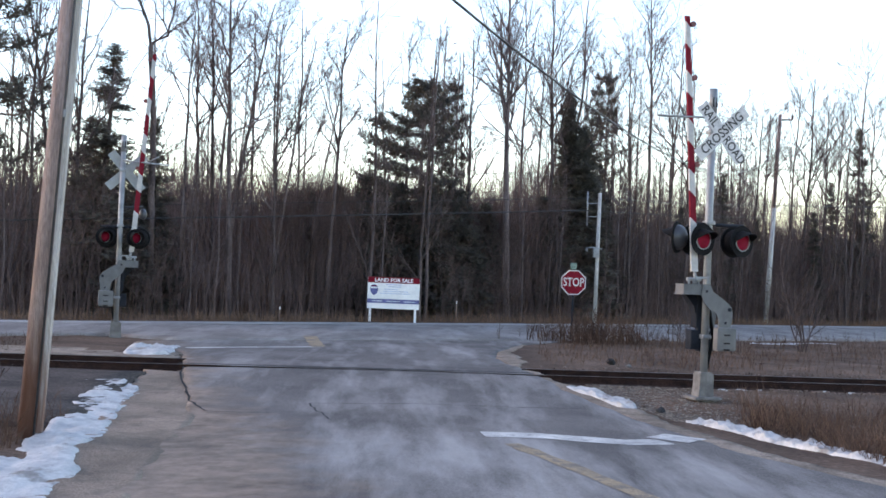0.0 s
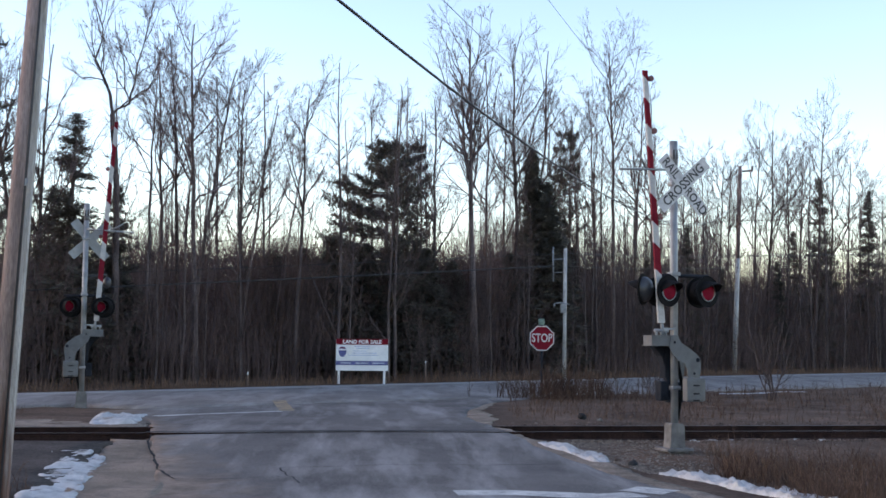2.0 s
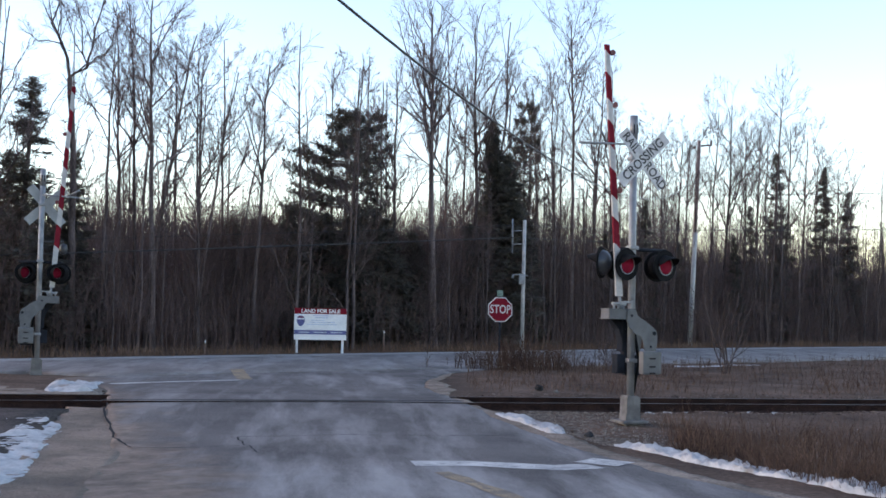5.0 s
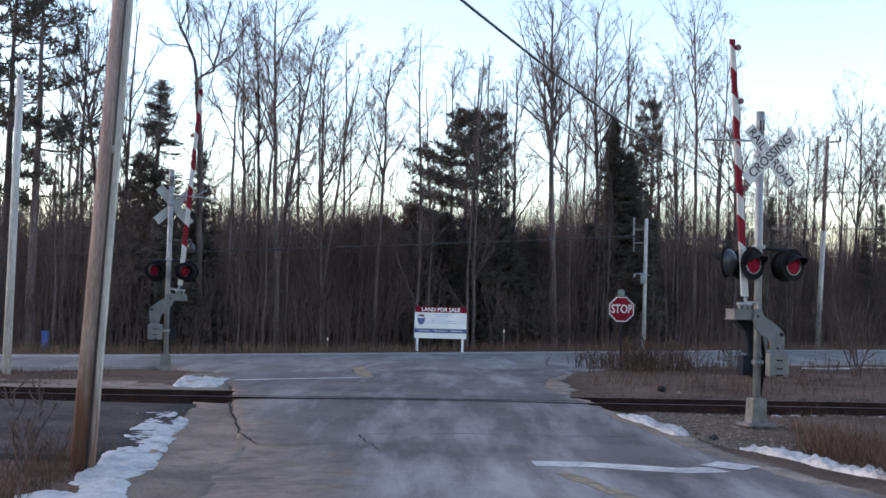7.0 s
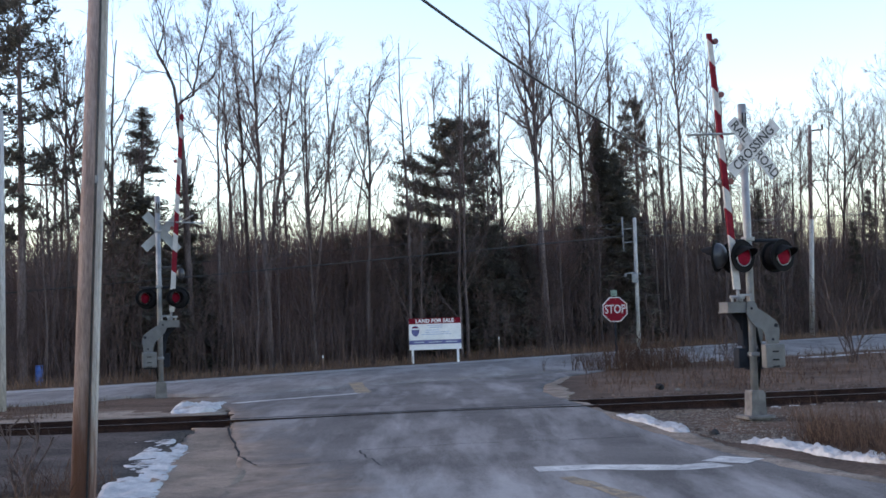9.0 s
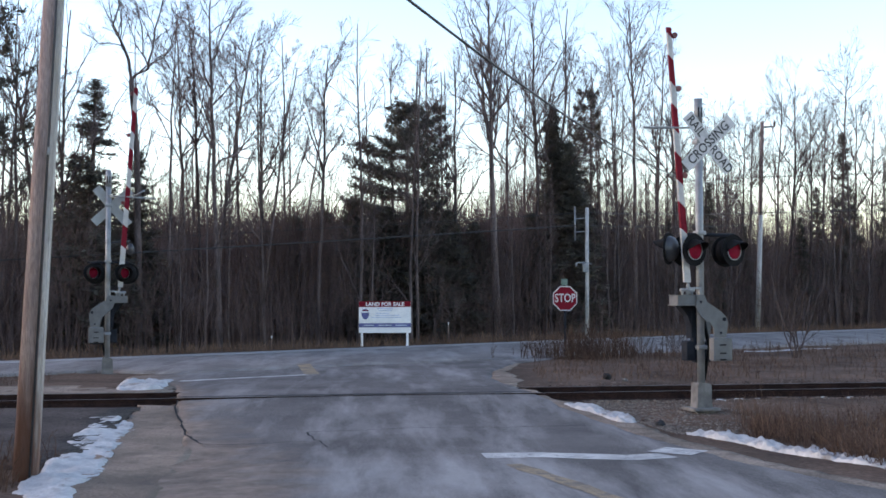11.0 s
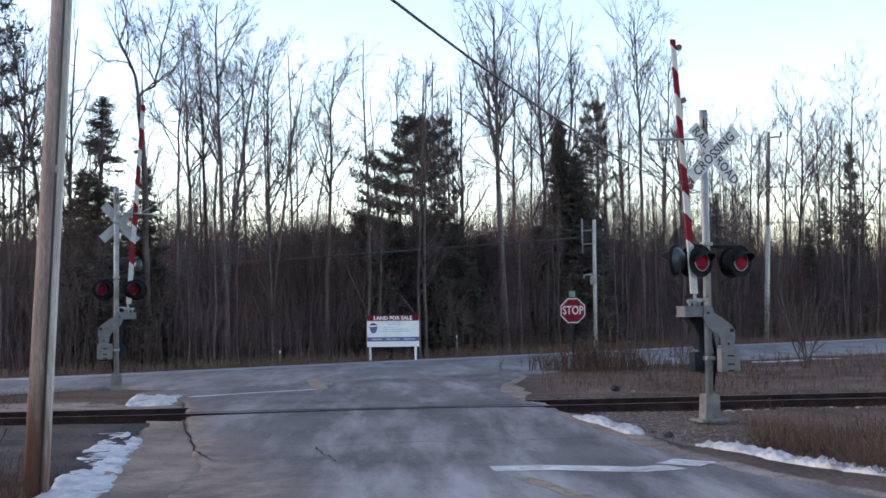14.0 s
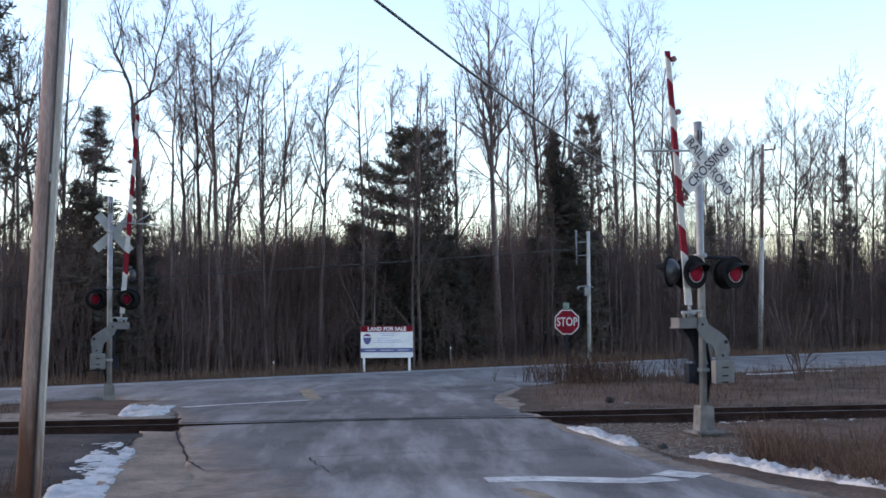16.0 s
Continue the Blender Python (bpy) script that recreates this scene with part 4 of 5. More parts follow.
# ---- signs ----
def land_sign():
    sg = thing("land_sale_sign", pose(-0.02, 46.8, 0.0, 0, 0, 0.5), "white real-estate board with red header on two white posts", "sign")
    for x in (-0.88, 0.86):
        bm = bmesh.new()
        box(bm, (x, 0.06, 0.83), (0.09, 0.09, 1.7), 0.008)
        part("post", bm, M_SIGN_WHITE, sg, "white square timber post")
    bm = bmesh.new()
    box(bm, (0, 0, 1.1), (2.0, 0.03, 1.2), 0.004)
    panel = part("panel", bm, M_SIGN_WHITE, sg)
    for z, h, mat, lab, nm in ((1.6, 0.22, M_SIGN_RED, "red header band", "header"), (0.79, 0.16, M_NAVY, "navy footer band", "band")):
        bm = bmesh.new()
        box(bm, (0, -0.019, z), (1.99, 0.008, h))
        part(nm, bm, mat, panel, lab)
    me = lettering("LAND FOR SALE", 0.2, pose(0, -0.026, 1.595, 90), 0.002, 0.006)
    me.transform(Matrix.Diagonal((1.02, 1, 1, 1)))
    place_mesh("lettering", me, M_SIGN_WHITE, panel, "white capital letters LAND FOR SALE")
    bm = bmesh.new()
    prism(bm, [(-0.75 + 0.15 * math.cos(a), 1.27 + 0.15 * math.sin(a) * (1 if math.sin(a) > 0 else 1.7)) for a in np.linspace(0, 2 * math.pi, 25)[:-1]], -0.024, -0.016)
    badge = part("badge", bm, M_NAVY, panel, "plain navy balloon-shaped emblem")
    bm = bmesh.new()
    box(bm, (-0.75, -0.026, 1.3), (0.27, 0.006, 0.055))
    part("emblem_band", bm, M_SIGN_WHITE, badge)
    bm = bmesh.new()
    box(bm, (-0.75, -0.027, 1.365), (0.22, 0.006, 0.04))
    part("emblem_band", bm, M_SIGN_RED, badge)
    for z, w, x in ((1.43, 0.6, 0.0), (1.35, 0.5, 0.02), (1.25, 0.52, -0.1), (1.17, 0.95, 0.08), (1.09, 1.15, 0.05)):
        bm = bmesh.new()
        box(bm, (x, -0.018, z), (w, 0.008, 0.035))
        part("text_bar", bm, M_PALE_BLUE, panel)
    for x, w in ((-0.62, 0.4), (0.0, 0.5), (0.62, 0.45)):
        bm = bmesh.new()
        box(bm, (x, -0.026, 0.79), (w, 0.006, 0.035))
        part("text_bar", bm, M_PALE_BLUE, panel)


land_sign()


def stop_sign():
    sg = thing("stop_sign", pose(5.7, 38.5, 0, 0, 0, 2), "red octagonal stop sign on a post in weeds", "stop sign")
    bm = bmesh.new()
    box(bm, (0, 0.03, 1.1), (0.07, 0.04, 2.35), 0.006)
    part("post", bm, M_DARK, sg, "dark steel sign post")

    def octagon(r):
        return [(r * math.cos(radians(22.5 + 45 * i)), 1.82 + r * math.sin(radians(22.5 + 45 * i))) for i in range(8)]
    bm = bmesh.new()
    prism(bm, octagon(0.425), -0.004, 0.004)
    plate = part("plate", bm, M_BUCK, sg, "white-bordered octagonal plate")
    bm = bmesh.new()
    prism(bm, octagon(0.39), -0.01, -0.005)
    part("face", bm, M_SIGN_RED, plate, "red octagonal face")
    me = lettering("STOP", 0.38, pose(0, -0.0135, 1.82, 90), 0.002, 0.005)
    me.transform(Matrix.Diagonal((0.74, 1, 1, 1)))
    place_mesh("lettering", me, M_BUCK, plate, "white capital letters STOP")
    bm = bmesh.new()
    box(bm, (-0.02, -0.01, 2.34), (0.2, 0.01, 0.2), 0.003)
    part("tab", bm, surface("faded_green_sheeting", (0.14, 0.2, 0.17), (0.2, 0.27, 0.23), 5), sg, "small faded green plate")


stop_sign()


# ---- poles and wires ----
def utility_pole():
    """Leaning weathered pole with a rust-stained foot and a pale moulding on one side."""
    up = thing("utility_pole", Matrix.Translation((-4.28, 14.7, -0.25)) @ pose(0, 0, 0, -1.0, 2.55), "leaning weathered wooden utility pole with rust-stained foot", "utility pole")
    bm = bmesh.new()
    rod(bm, (0, 0, -0.3), (0, 0, 9.6), 0.138, 0.098, 20)
    part("shaft", bm, M_POLE, up, "weathered shaft with rust-stained foot")
    bm = bmesh.new()
    box(bm, (0.115, -0.04, 4.5), (0.065, 0.09, 9.0), 0.015, pose(0, 0, 0, 0, -0.3))
    part("cable_moulding", bm, M_BOARD, up, "wooden cable moulding strip")
    bm = bmesh.new()
    rod(bm, (0.1, -0.14, 0.0), (0.06, -0.12, 9.0), 0.014, sides=8)
    part("ground_wire", bm, M_WIRE, up)
    bm = bmesh.new()
    box(bm, (0.1, -0.155, 3.9), (0.03, 0.02, 0.09))
    part("staple", bm, M_GALV, up)


utility_pole()


def plain_pole(a, b, r0, r1, label, material=M_FAR_POLE):
    a, b = Vector(a), Vector(b)
    p = thing("utility_pole", Matrix.Translation(a), label, "utility pole")
    bm = bmesh.new()
    rod(bm, (0, 0, -0.3), b - a, r0, r1, 14)
    part("shaft", bm, material, p)
    return p, b - a


p, d = plain_pole((-9.95, 28.0, -0.1), (-9.9, 28.0, 6.9), 0.1, 0.085, "slim grey pole near the tracks")
bm = bmesh.new()
rod(bm, d - Vector((0.02, 0, 0.02)), d + Vector((0.14, 0, -0.05)), 0.05, 0.03, 8)
part("bracket", bm, M_DARK, p)
p, d = plain_pole((9.02, 54.2, 0.0), (9.06, 54.2, 5.85), 0.092, 0.08, "short pale pole with wire bracket and meter across the road")
bm = bmesh.new()
rod(bm, (-0.52, -0.1, 4.35), (-0.53, -0.1, 5.9), 0.035, sides=8)
for z in (4.75, 5.35):
    rod(bm, (-0.52, -0.1, z), (0.0, 0, z + 0.03), 0.025, sides=8)
part("wire_bracket", bm, M_GALV, p, "offset metal wire bracket")
bm = bmesh.new()
box(bm, (-0.08, -0.14, 3.15), (0.26, 0.2, 0.42), 0.03)
rod(bm, (-0.1, -0.14, 3.4), (-0.5, -0.3, 3.36), 0.03, sides=8)
rod(bm, (-0.5, -0.3, 3.36), (-0.52, -0.3, 3.2), 0.05, sides=8)
rod(bm, (-0.1, -0.14, 3.4), (0.2, -0.2, 3.32), 0.03, sides=8)
part("service_box", bm, M_GALV, p, "grey service box on brackets")
p, d = plain_pole((22.6, 73.0, 0.3), (23.05, 73.0, 12.5), 0.17, 0.11, "tall wooden utility pole beside the woods", M_POLE)
bm = bmesh.new()
rod(bm, d + Vector((0, 0, -0.35)), d + Vector((0.75, -0.1, -0.3)), 0.05, sides=8)
rod(bm, d + Vector((0.72, -0.1, -0.3)), d + Vector((0.74, -0.1, 0.0)), 0.06, sides=8)
part("insulator_arm", bm, M_BARK, p)
plain_pole((20.42, 66.0, 0.2), (20.68, 66.0, 6.3), 0.15, 0.12, "short pale wooden pole stub at the woods edge")


def cable(pts, r, label, sag=0.0, name="overhead_wire"):
    a, b = Vector(pts[0]), Vector(pts[1])
    n = 44
    p = np.array([a.lerp(b, i / n) - Vector((0, 0, 4 * sag * (i / n) * (1 - i / n))) for i in range(n + 1)])
    v, f = tubes(p[None], np.full((1, n + 1), r), 5)
    ob = place_mesh(name, quads(name, v, f, True), M_WIRE)
    return tagged(ob, label, "cable", "overhead wires")


def tubes(P, R, sides):
    """Tapered tubes round many lines at once: P (n, k, 3), R (n, k)."""
    n, k, _ = P.shape
    d = P[:, -1] - P[:, 0]
    d = d / (np.linalg.norm(d, axis=1, keepdims=True) + 1e-9)
    h = np.where(np.abs(d[:, 2:3]) < 0.9, np.array([[0, 0, 1.0]]), np.array([[1.0, 0, 0]]))
    u = np.cross(d, h)
    u /= np.linalg.norm(u, axis=1, keepdims=True) + 1e-9
    w = np.cross(d, u)
    a = np.arange(sides) * 2 * math.pi / sides
    ring = np.cos(a)[None, :, None] * u[:, None] + np.sin(a)[None, :, None] * w[:, None]
    v = P[:, :, None] + R[:, :, None, None] * ring[:, None]
    i = np.arange(n * k * sides).reshape(n, k, sides)
    j = np.roll(i, -1, 2)
    f = np.stack([i[:, :-1], j[:, :-1], j[:, 1:], i[:, 1:]], -1).reshape(-1, 4)
    return v.reshape(-1, 3), f


cable([(-9.25, -12, 7.24), (23.05, 73.0, 10.6)], 0.017, "thick black overhead service cable over the road", 3.8)
cable([(-9.25, -12, 8.3), (23.05, 73.0, 11.6)], 0.005, "thin overhead wire above the road", 3.8)
cable([(-9.0, -12, 9.6), (23.3, 73.0, 12.3)], 0.004, "thin overhead wire above the road", 3.4)
cable([(-39.7, 26.6, 2.1), (23.05, 73.0, 9.1)], 0.015, "thin overhead wire along the main road", 0.1)
cable([(23.05, 73.0, 9.1), (63.0, 100, 13.5)], 0.024, "thin overhead wire along the main road", 0.2)
cable([(-28.5, 31.6, 1.9), (8.55, 54.1, 5.05)], 0.024, "black overhead wire along the main road", 0.1)
cable([(-29.7, 34.8, 2.45), (8.52, 54.1, 5.6)], 0.012, "thin overhead wire along the main road", 0.1)
cable([(9.04, 54.2, 5.64), (20.6, 66, 6.45)], 0.015, "thin overhead wire along the main road", 0.1)
cable([(9.04, 54.2, 5.05), (20.6, 66, 5.8)], 0.015, "thin overhead wire along the main road", 0.1)
cable([(20.6, 66, 6.45), (70, 98, 10.6)], 0.024, "thin overhead wire along the main road", 0.3)

# small roadside markers
for x, y, h, mat, label in ((-12.99, 40.0, 0.62, M_BLUE, "small blue plastic barrel at the woods edge"), ):
    ob = thing("barrel", pose(x, y, float(land(x, y))), label, "barrel")
    bm = bmesh.new()
    rod(bm, (0, 0, 0), (0, 0, h), 0.12, 0.12, 16)
    part("drum", bm, mat, ob)
    bm = bmesh.new()
    rod(bm, (0, 0, h), (0, 0, h + 0.03), 0.125, 0.12, 16)
    part("lid", bm, mat, ob)
for x, y, h in ((-11.7, 33.0, 0.95), (-4.1, 44.2, 0.55), (2.55, 49.2, 0.9)):
    ob = thing("marker_post", pose(x, y, float(land(x, y))), "thin pale roadside marker post", "marker post")
    bm = bmesh.new()
    box(bm, (0, 0, h / 2 - 0.05), (0.05, 0.03, h + 0.1), 0.005)
    part("stake", bm, M_BOARD, ob)
    bm = bmesh.new()
    box(bm, (0, -0.02, h - 0.07), (0.045, 0.015, 0.09), 0.004)
    part("reflector", bm, M_SIGN_WHITE, ob)


# ---- trees ----
def branch_off(g, P, R, n, t0, t1, length, spread, lift, ratio, k=5, wig=0.06, floor=0.004):
    """n children on each of the lines P, leaving at an angle and bending upwards."""
    N, K, _ = P.shape
    t = g.uniform(t0, t1, (N, n))
    s = t * (K - 1)
    i = np.minimum(s.astype(int), K - 2)
    fr = (s - i)[..., None]
    rows = np.arange(N)[:, None]
    p0 = P[rows, i] * (1 - fr) + P[rows, i + 1] * fr
    r0 = (R[rows, i] * (1 - fr[..., 0]) + R[rows, i + 1] * fr[..., 0]) * ratio
    tan = P[rows, i + 1] - P[rows, i]
    tan = tan / (np.linalg.norm(tan, axis=-1, keepdims=True) + 1e-9)
    side = g.normal(size=(N, n, 3))
    side -= (side * tan).sum(-1, keepdims=True) * tan
    side /= np.linalg.norm(side, axis=-1, keepdims=True) + 1e-9
    a = np.radians(g.uniform(spread[0], spread[1], (N, n)))[..., None]
    d = np.cos(a) * tan + np.sin(a) * side
    own = np.linalg.norm(P[:, -1] - P[:, 0], axis=-1)[:, None]
    L = own * length * (1.15 - t * 0.75) * g.uniform(0.6, 1.25, (N, n))
    u = np.linspace(0, 1, k)
    Q = p0[:, :, None] + L[..., None, None] * (u[:, None] * d[:, :, None] + lift * (u ** 2)[:, None] * np.array([0, 0, 1.0]))
    Q = Q + np.cumsum(g.normal(0, wig / k, Q.shape) * (u[:, None] > 0), 2) * L[..., None, None]
    S = np.maximum(r0[..., None] * (1 - 0.75 * u), floor)
    return Q.reshape(-1, k, 3), S.reshape(-1, k)


def bare_tree_mesh(seed, h, r, first, limbs, bend=0.0, long=0.34, steep=(14, 34), fork=False, twig=0.005):
    """Trunk with its main limbs, and the twigs, of a leafless tree that stands at the origin and leans by bend towards +x at its top."""
    g = np.random.default_rng(seed)
    k = 16
    u = np.linspace(0, 1, k)
    P = np.zeros((1, k, 3))
    P[0, :, 2] = u * h - 0.2
    P[0, :, :2] = np.cumsum(g.normal(0, 0.0035 * h, (k, 2)), 0) * u[:, None]
    P[0, :, 0] += bend * u ** 1.25 - P[0, -1, 0] * u
    R = (r * (1 - 0.88 * u ** 0.9) + 0.006)[None]
    R[0, 0] *= 1.3
    trunk = []
    if fork:
        R = (r * (1 - 0.35 * u))[None]
        v = np.linspace(0, 1, 9)
        F = np.zeros((2, 9, 3))
        for row, way in enumerate((((0, 0), (-0.45, 1.0), (-0.75, 1.9), (-0.55, 2.9), (-0.9, 4.4)), ((0, 0), (0.6, 0.6), (0.95, 1.3), (1.2, 2.6), (1.7, 4.6)))):
            way = np.array(way) + P[0, -1][[0, 2]]
            F[row, :, 0], F[row, :, 2] = np.interp(v, np.linspace(0, 1, 5), way[:, 0]), np.interp(v, np.linspace(0, 1, 5), way[:, 1])
        F[:, :, 1] += P[0, -1, 1] + np.array([[-0.5], [0.4]]) * v
        F += np.cumsum(g.normal(0, 0.07, F.shape), 1) * (v[:, None] > 0)
        RF = np.repeat((r * 0.42 * (1 - 0.8 * v))[None], 2, 0)
        trunk.append(tubes(F, RF, 7))
        A, RA = branch_off(g, F, RF, 12, 0.12, 0.97, 0.55, (25, 65), 0.2, 0.62, 7, 0.25)
    else:
        A, RA = branch_off(g, P, R, limbs, first, 0.97, long, steep, 0.22, 0.64, 7, 0.2)
    trunk += [tubes(P, R, 8), tubes(A, RA, 5)]
    B, RB = branch_off(g, A, RA, 7, 0.15, 0.97, 0.46, (20, 54), 0.16, 0.66, 5, 0.16, twig)
    C, RC = branch_off(g, B, RB, 4, 0.12, 0.97, 0.6, (20, 52), 0.12, 0.6, 3, 0.14, twig)
    D, RD = branch_off(g, C, RC, 2, 0.1, 0.9, 0.7, (18, 46), 0.08, 0.7, 2, 0.06, twig * 0.75)
    crown = [tubes(B, RB, 4), tubes(C, RC, 3), tubes(D, RD, 3)]
    return quads("trunk", *joined(trunk), True), quads("crown", *joined(crown))


def conifer_mesh(seed, h, r, width, first, boughs, droop, pine=False, bias=None, sprays=110):
    """Trunk and needle crown of an evergreen. bias: the side to which the lower boughs reach out in tiers."""
    g = np.random.default_rng(seed)
    k = 10
    u = np.linspace(0, 1, k)
    P = np.zeros((1, k, 3))
    P[0, :, 2] = u * h - 0.2
    P[0, :, :2] = np.cumsum(g.normal(0, 0.03, (k, 2)), 0)
    R = (r * (1 - 0.93 * u) + 0.006)[None]
    t = first + (1 - first) * np.sort(g.uniform(0, 1, boughs)) ** (1.0 if pine else 0.85)
    az = g.uniform(0, 2 * math.pi, boughs)
    prof = np.clip((1 - t) / (1 - first), 0, 1)
    if pine:
        L = width * (0.3 + 0.7 * np.sin(np.clip(prof * 1.1, 0, 1) * math.pi * 0.8)) * g.uniform(0.4, 1.1, boughs)
    else:
        L = width * (prof ** 0.8 * 0.95 + 0.04) * g.uniform(0.6, 1.12, boughs)
    if bias is not None:
        low = (t < 0.8) & (g.uniform(0, 1, boughs) < 0.68)
        az = np.where(low, g.normal(bias, 0.4, boughs), az)
        L = np.where(low, width * g.uniform(0.75, 1.4, boughs), L * 0.85)
        tier = first + 0.03 + np.round((t - first) / 0.085) * 0.085
        t = np.where(low, tier + g.normal(0, 0.008, boughs), t)
    kb = 6
    v = np.linspace(0, 1, kb)
    base = np.stack([np.interp(t, u, P[0, :, 0]), np.interp(t, u, P[0, :, 1]), t * h - 0.2], -1)
    out = np.stack([np.cos(az), np.sin(az)], -1)
    B = np.zeros((boughs, kb, 3))
    B[..., :2] = base[:, None, :2] + out[:, None] * (L[:, None] * v)[..., None]
    B[..., 2] = base[:, None, 2] + L[:, None] * (-droop * v + (droop * 0.75 + (0.3 if pine else 0)) * v ** 2)
    B += np.cumsum(g.normal(0, 0.03, B.shape), 1) * (v[:, None] > 0)
    RB = np.maximum(0.035 * (L[:, None] / width) * (1 - 0.85 * v), 0.006)
    side = np.stack([-out[:, 1], out[:, 0], np.zeros(boughs)], -1)[:, None]
    fwd = np.concatenate([out, np.zeros((boughs, 1))], 1)[:, None]
    # needle tufts on the twigs of every bough
    m, q = (17, 9) if pine else (sprays, 1)
    tt = g.uniform(0.28 if pine else 0.08, 1.0, (boughs, m))
    s = tt * (kb - 1)
    i = np.minimum(s.astype(int), kb - 2)
    fr = (s - i)[..., None]
    rows = np.arange(boughs)[:, None]
    c = B[rows, i] * (1 - fr) + B[rows, i + 1] * fr
    sg = g.choice([-1.0, 1.0], (boughs, m, 1))
    if pine:
        c = c + side * sg * g.uniform(0, 0.34, (boughs, m, 1)) * (L[:, None] * (1.15 - tt))[..., None] + g.normal(0, 0.06, c.shape)
        c = np.repeat(c, q, 1)
        d = g.normal(0, 0.8, c.shape) + fwd * 0.5
        d[..., 2] += 0.6
        reach = g.uniform(0.13, 0.33, (boughs, m * q, 1))
        hw = g.uniform(0.014, 0.03, reach.shape)
    else:
        d = fwd * g.uniform(0.2, 1.0, (boughs, m, 1)) + side * sg * g.uniform(0.3, 1.0, (boughs, m, 1)) + g.normal(0, 0.35, (boughs, m, 3))
        reach = (0.16 + 0.26 * g.uniform(0, 1, (boughs, m, 1))) * (0.3 + 0.7 * np.clip(prof, 0, 1) ** 0.7)[:, None, None]
        c = c + g.normal(0, 0.06, c.shape)
        hw = reach * g.uniform(0.08, 0.14, reach.shape)
    d /= np.linalg.norm(d, axis=-1, keepdims=True)
    wv = np.cross(d, g.normal(size=d.shape))
    wv /= np.linalg.norm(wv, axis=-1, keepdims=True) + 1e-9
    corners = np.stack([c - wv * hw * 0.5, c + d * reach * 0.45 - wv * hw, c + d * reach, c + d * reach * 0.45 + wv * hw], 2).reshape(-1, 3)
    f = np.arange(len(corners)).reshape(-1, 4)
    return quads("trunk", *joined([tubes(P, R, 8), tubes(B, RB, 4)]), True), quads("crown", corners, f)


def plant_tree(name, meshes, x, y, scale, turn, label, category, needles=False, sx=1.0, group="trees at the woods edge"):
    z = float(land(x, y))
    tr = thing(name, pose(x, y, z, 0, 0, turn) @ Matrix.Diagonal((scale * sx, scale * sx, scale, 1)), label, category, group)
    for me, mat, nm in zip(meshes, (M_BARK, M_NEEDLE if needles else M_TWIG), ("trunk", "crown")):
        if not me.materials:
            me.materials.append(mat)
        o = new(nm, me)
        o.parent = tr
    return tr


# trees along the far side of the main road: place, height, lean of the top, thickness of the trunk
WEST = [(-11.5, 43.4, 12.9, 0.4, 0.11), (-12.3, 45.6, 13.8, -1.9, 0.13), (-13.6, 43.8, 12.0, 0.5, 0.1), (-8.15, 45.9, 12.8, 0.25, 0.09), (-7.9, 48.9, 14.2, -0.4, 0.1), (-7.1, 47.5, 14.3, -0.6, 0.1), (-6.24, 46.3, 14.7, -0.4, 0.13), (-6.6, 46.9, 13.1, 1.55, 0.12), (-6.3, 52.3, 13.9, -0.2, 0.09)]
MIDDLE = [(-4.7, 48.6, 12.6, -0.2, 0.1), (-4.95, 47.8, 11.7, 1.5, 0.09), (-3.85, 49.6, 10.5, 1.5, 0.07), (-2.7, 48.7, 12.2, 0.4, 0.11), (-4.3, 54.8, 14.5, -0.35, 0.09), (-0.4, 54.8, 12.5, -0.55, 0.08), (0.5, 53.6, 12.8, -0.3, 0.08), (1.3, 55.4, 13.7, 0.2, 0.09), (2.0, 54.9, 14.2, -0.1, 0.09), (2.5, 54.3, 12.8, 0.0, 0.08), (3.06, 53.7, 13.3, 0.0, 0.11)]
CENTRE = [(5.05, 54.8, 16.3, -0.3, 0.2), (5.87, 57.9, 16.1, -0.15, 0.1), (7.0, 59.9, 14.0, 0.0, 0.1), (7.25, 58.1, 17.3, 0.0, 0.13), (8.03, 59.0, 17.2, 1.0, 0.13), (12.7, 61.4, 17.7, -0.25, 0.14), (14.3, 64.8, 16.5, 0.9, 0.12), (12.4, 64.0, 15.6, -0.5, 0.11), (12.1, 66.8, 15.2, -0.65, 0.1), (16.4, 68.3, 17.0, 0.0, 0.12)]
EAST = [(18.0, 67.6, 12.4, 0.1, 0.1), (19.1, 67.3, 13.0, 0.0, 0.1), (19.7, 67.3, 12.4, 0.5, 0.1), (21.7, 71.1, 13.2, 0.25, 0.1), (22.85, 71.0, 14.9, 0.7, 0.11), (23.8, 70.7, 15.4, 0.55, 0.12), (25.1, 71.0, 13.6, 0.25, 0.11), (27.6, 75.3, 14.6, 0.15, 0.12), (27.2, 72.1, 16.0, 0.8, 0.13), (30.1, 76.9, 15.2, 0.35, 0.12), (30.5, 75.2, 14.2, 0.4, 0.11), (33.2, 79.9, 13.8, 0.6, 0.12), (33.7, 77.2, 12.4, 0.2, 0.11), (36.1, 80.8, 12.5, 0.6, 0.11)]
pick = random.Random(21)
for n, (x, y, h, bend, r) in enumerate(WEST + MIDDLE + CENTRE + EAST):
    stout = r > 0.15
    slim = r < 0.095
    meshes = bare_tree_mesh(300 + n, h * 0.95, r, 0.55 if stout else pick.uniform(0.4, 0.6), 24 if stout else pick.randint(9, 12) if slim else pick.randint(12, 15), bend, 0.26 if slim else 0.32, (9, 32) if stout else (22, 54))
    plant_tree("bare_tree", meshes, x, y, 1.0, 0, "stout leafless tree with a broom-shaped crown" if stout else "slender leafless young tree at the woods edge" if slim else "tall leafless grey-barked tree at the woods edge", "tree")
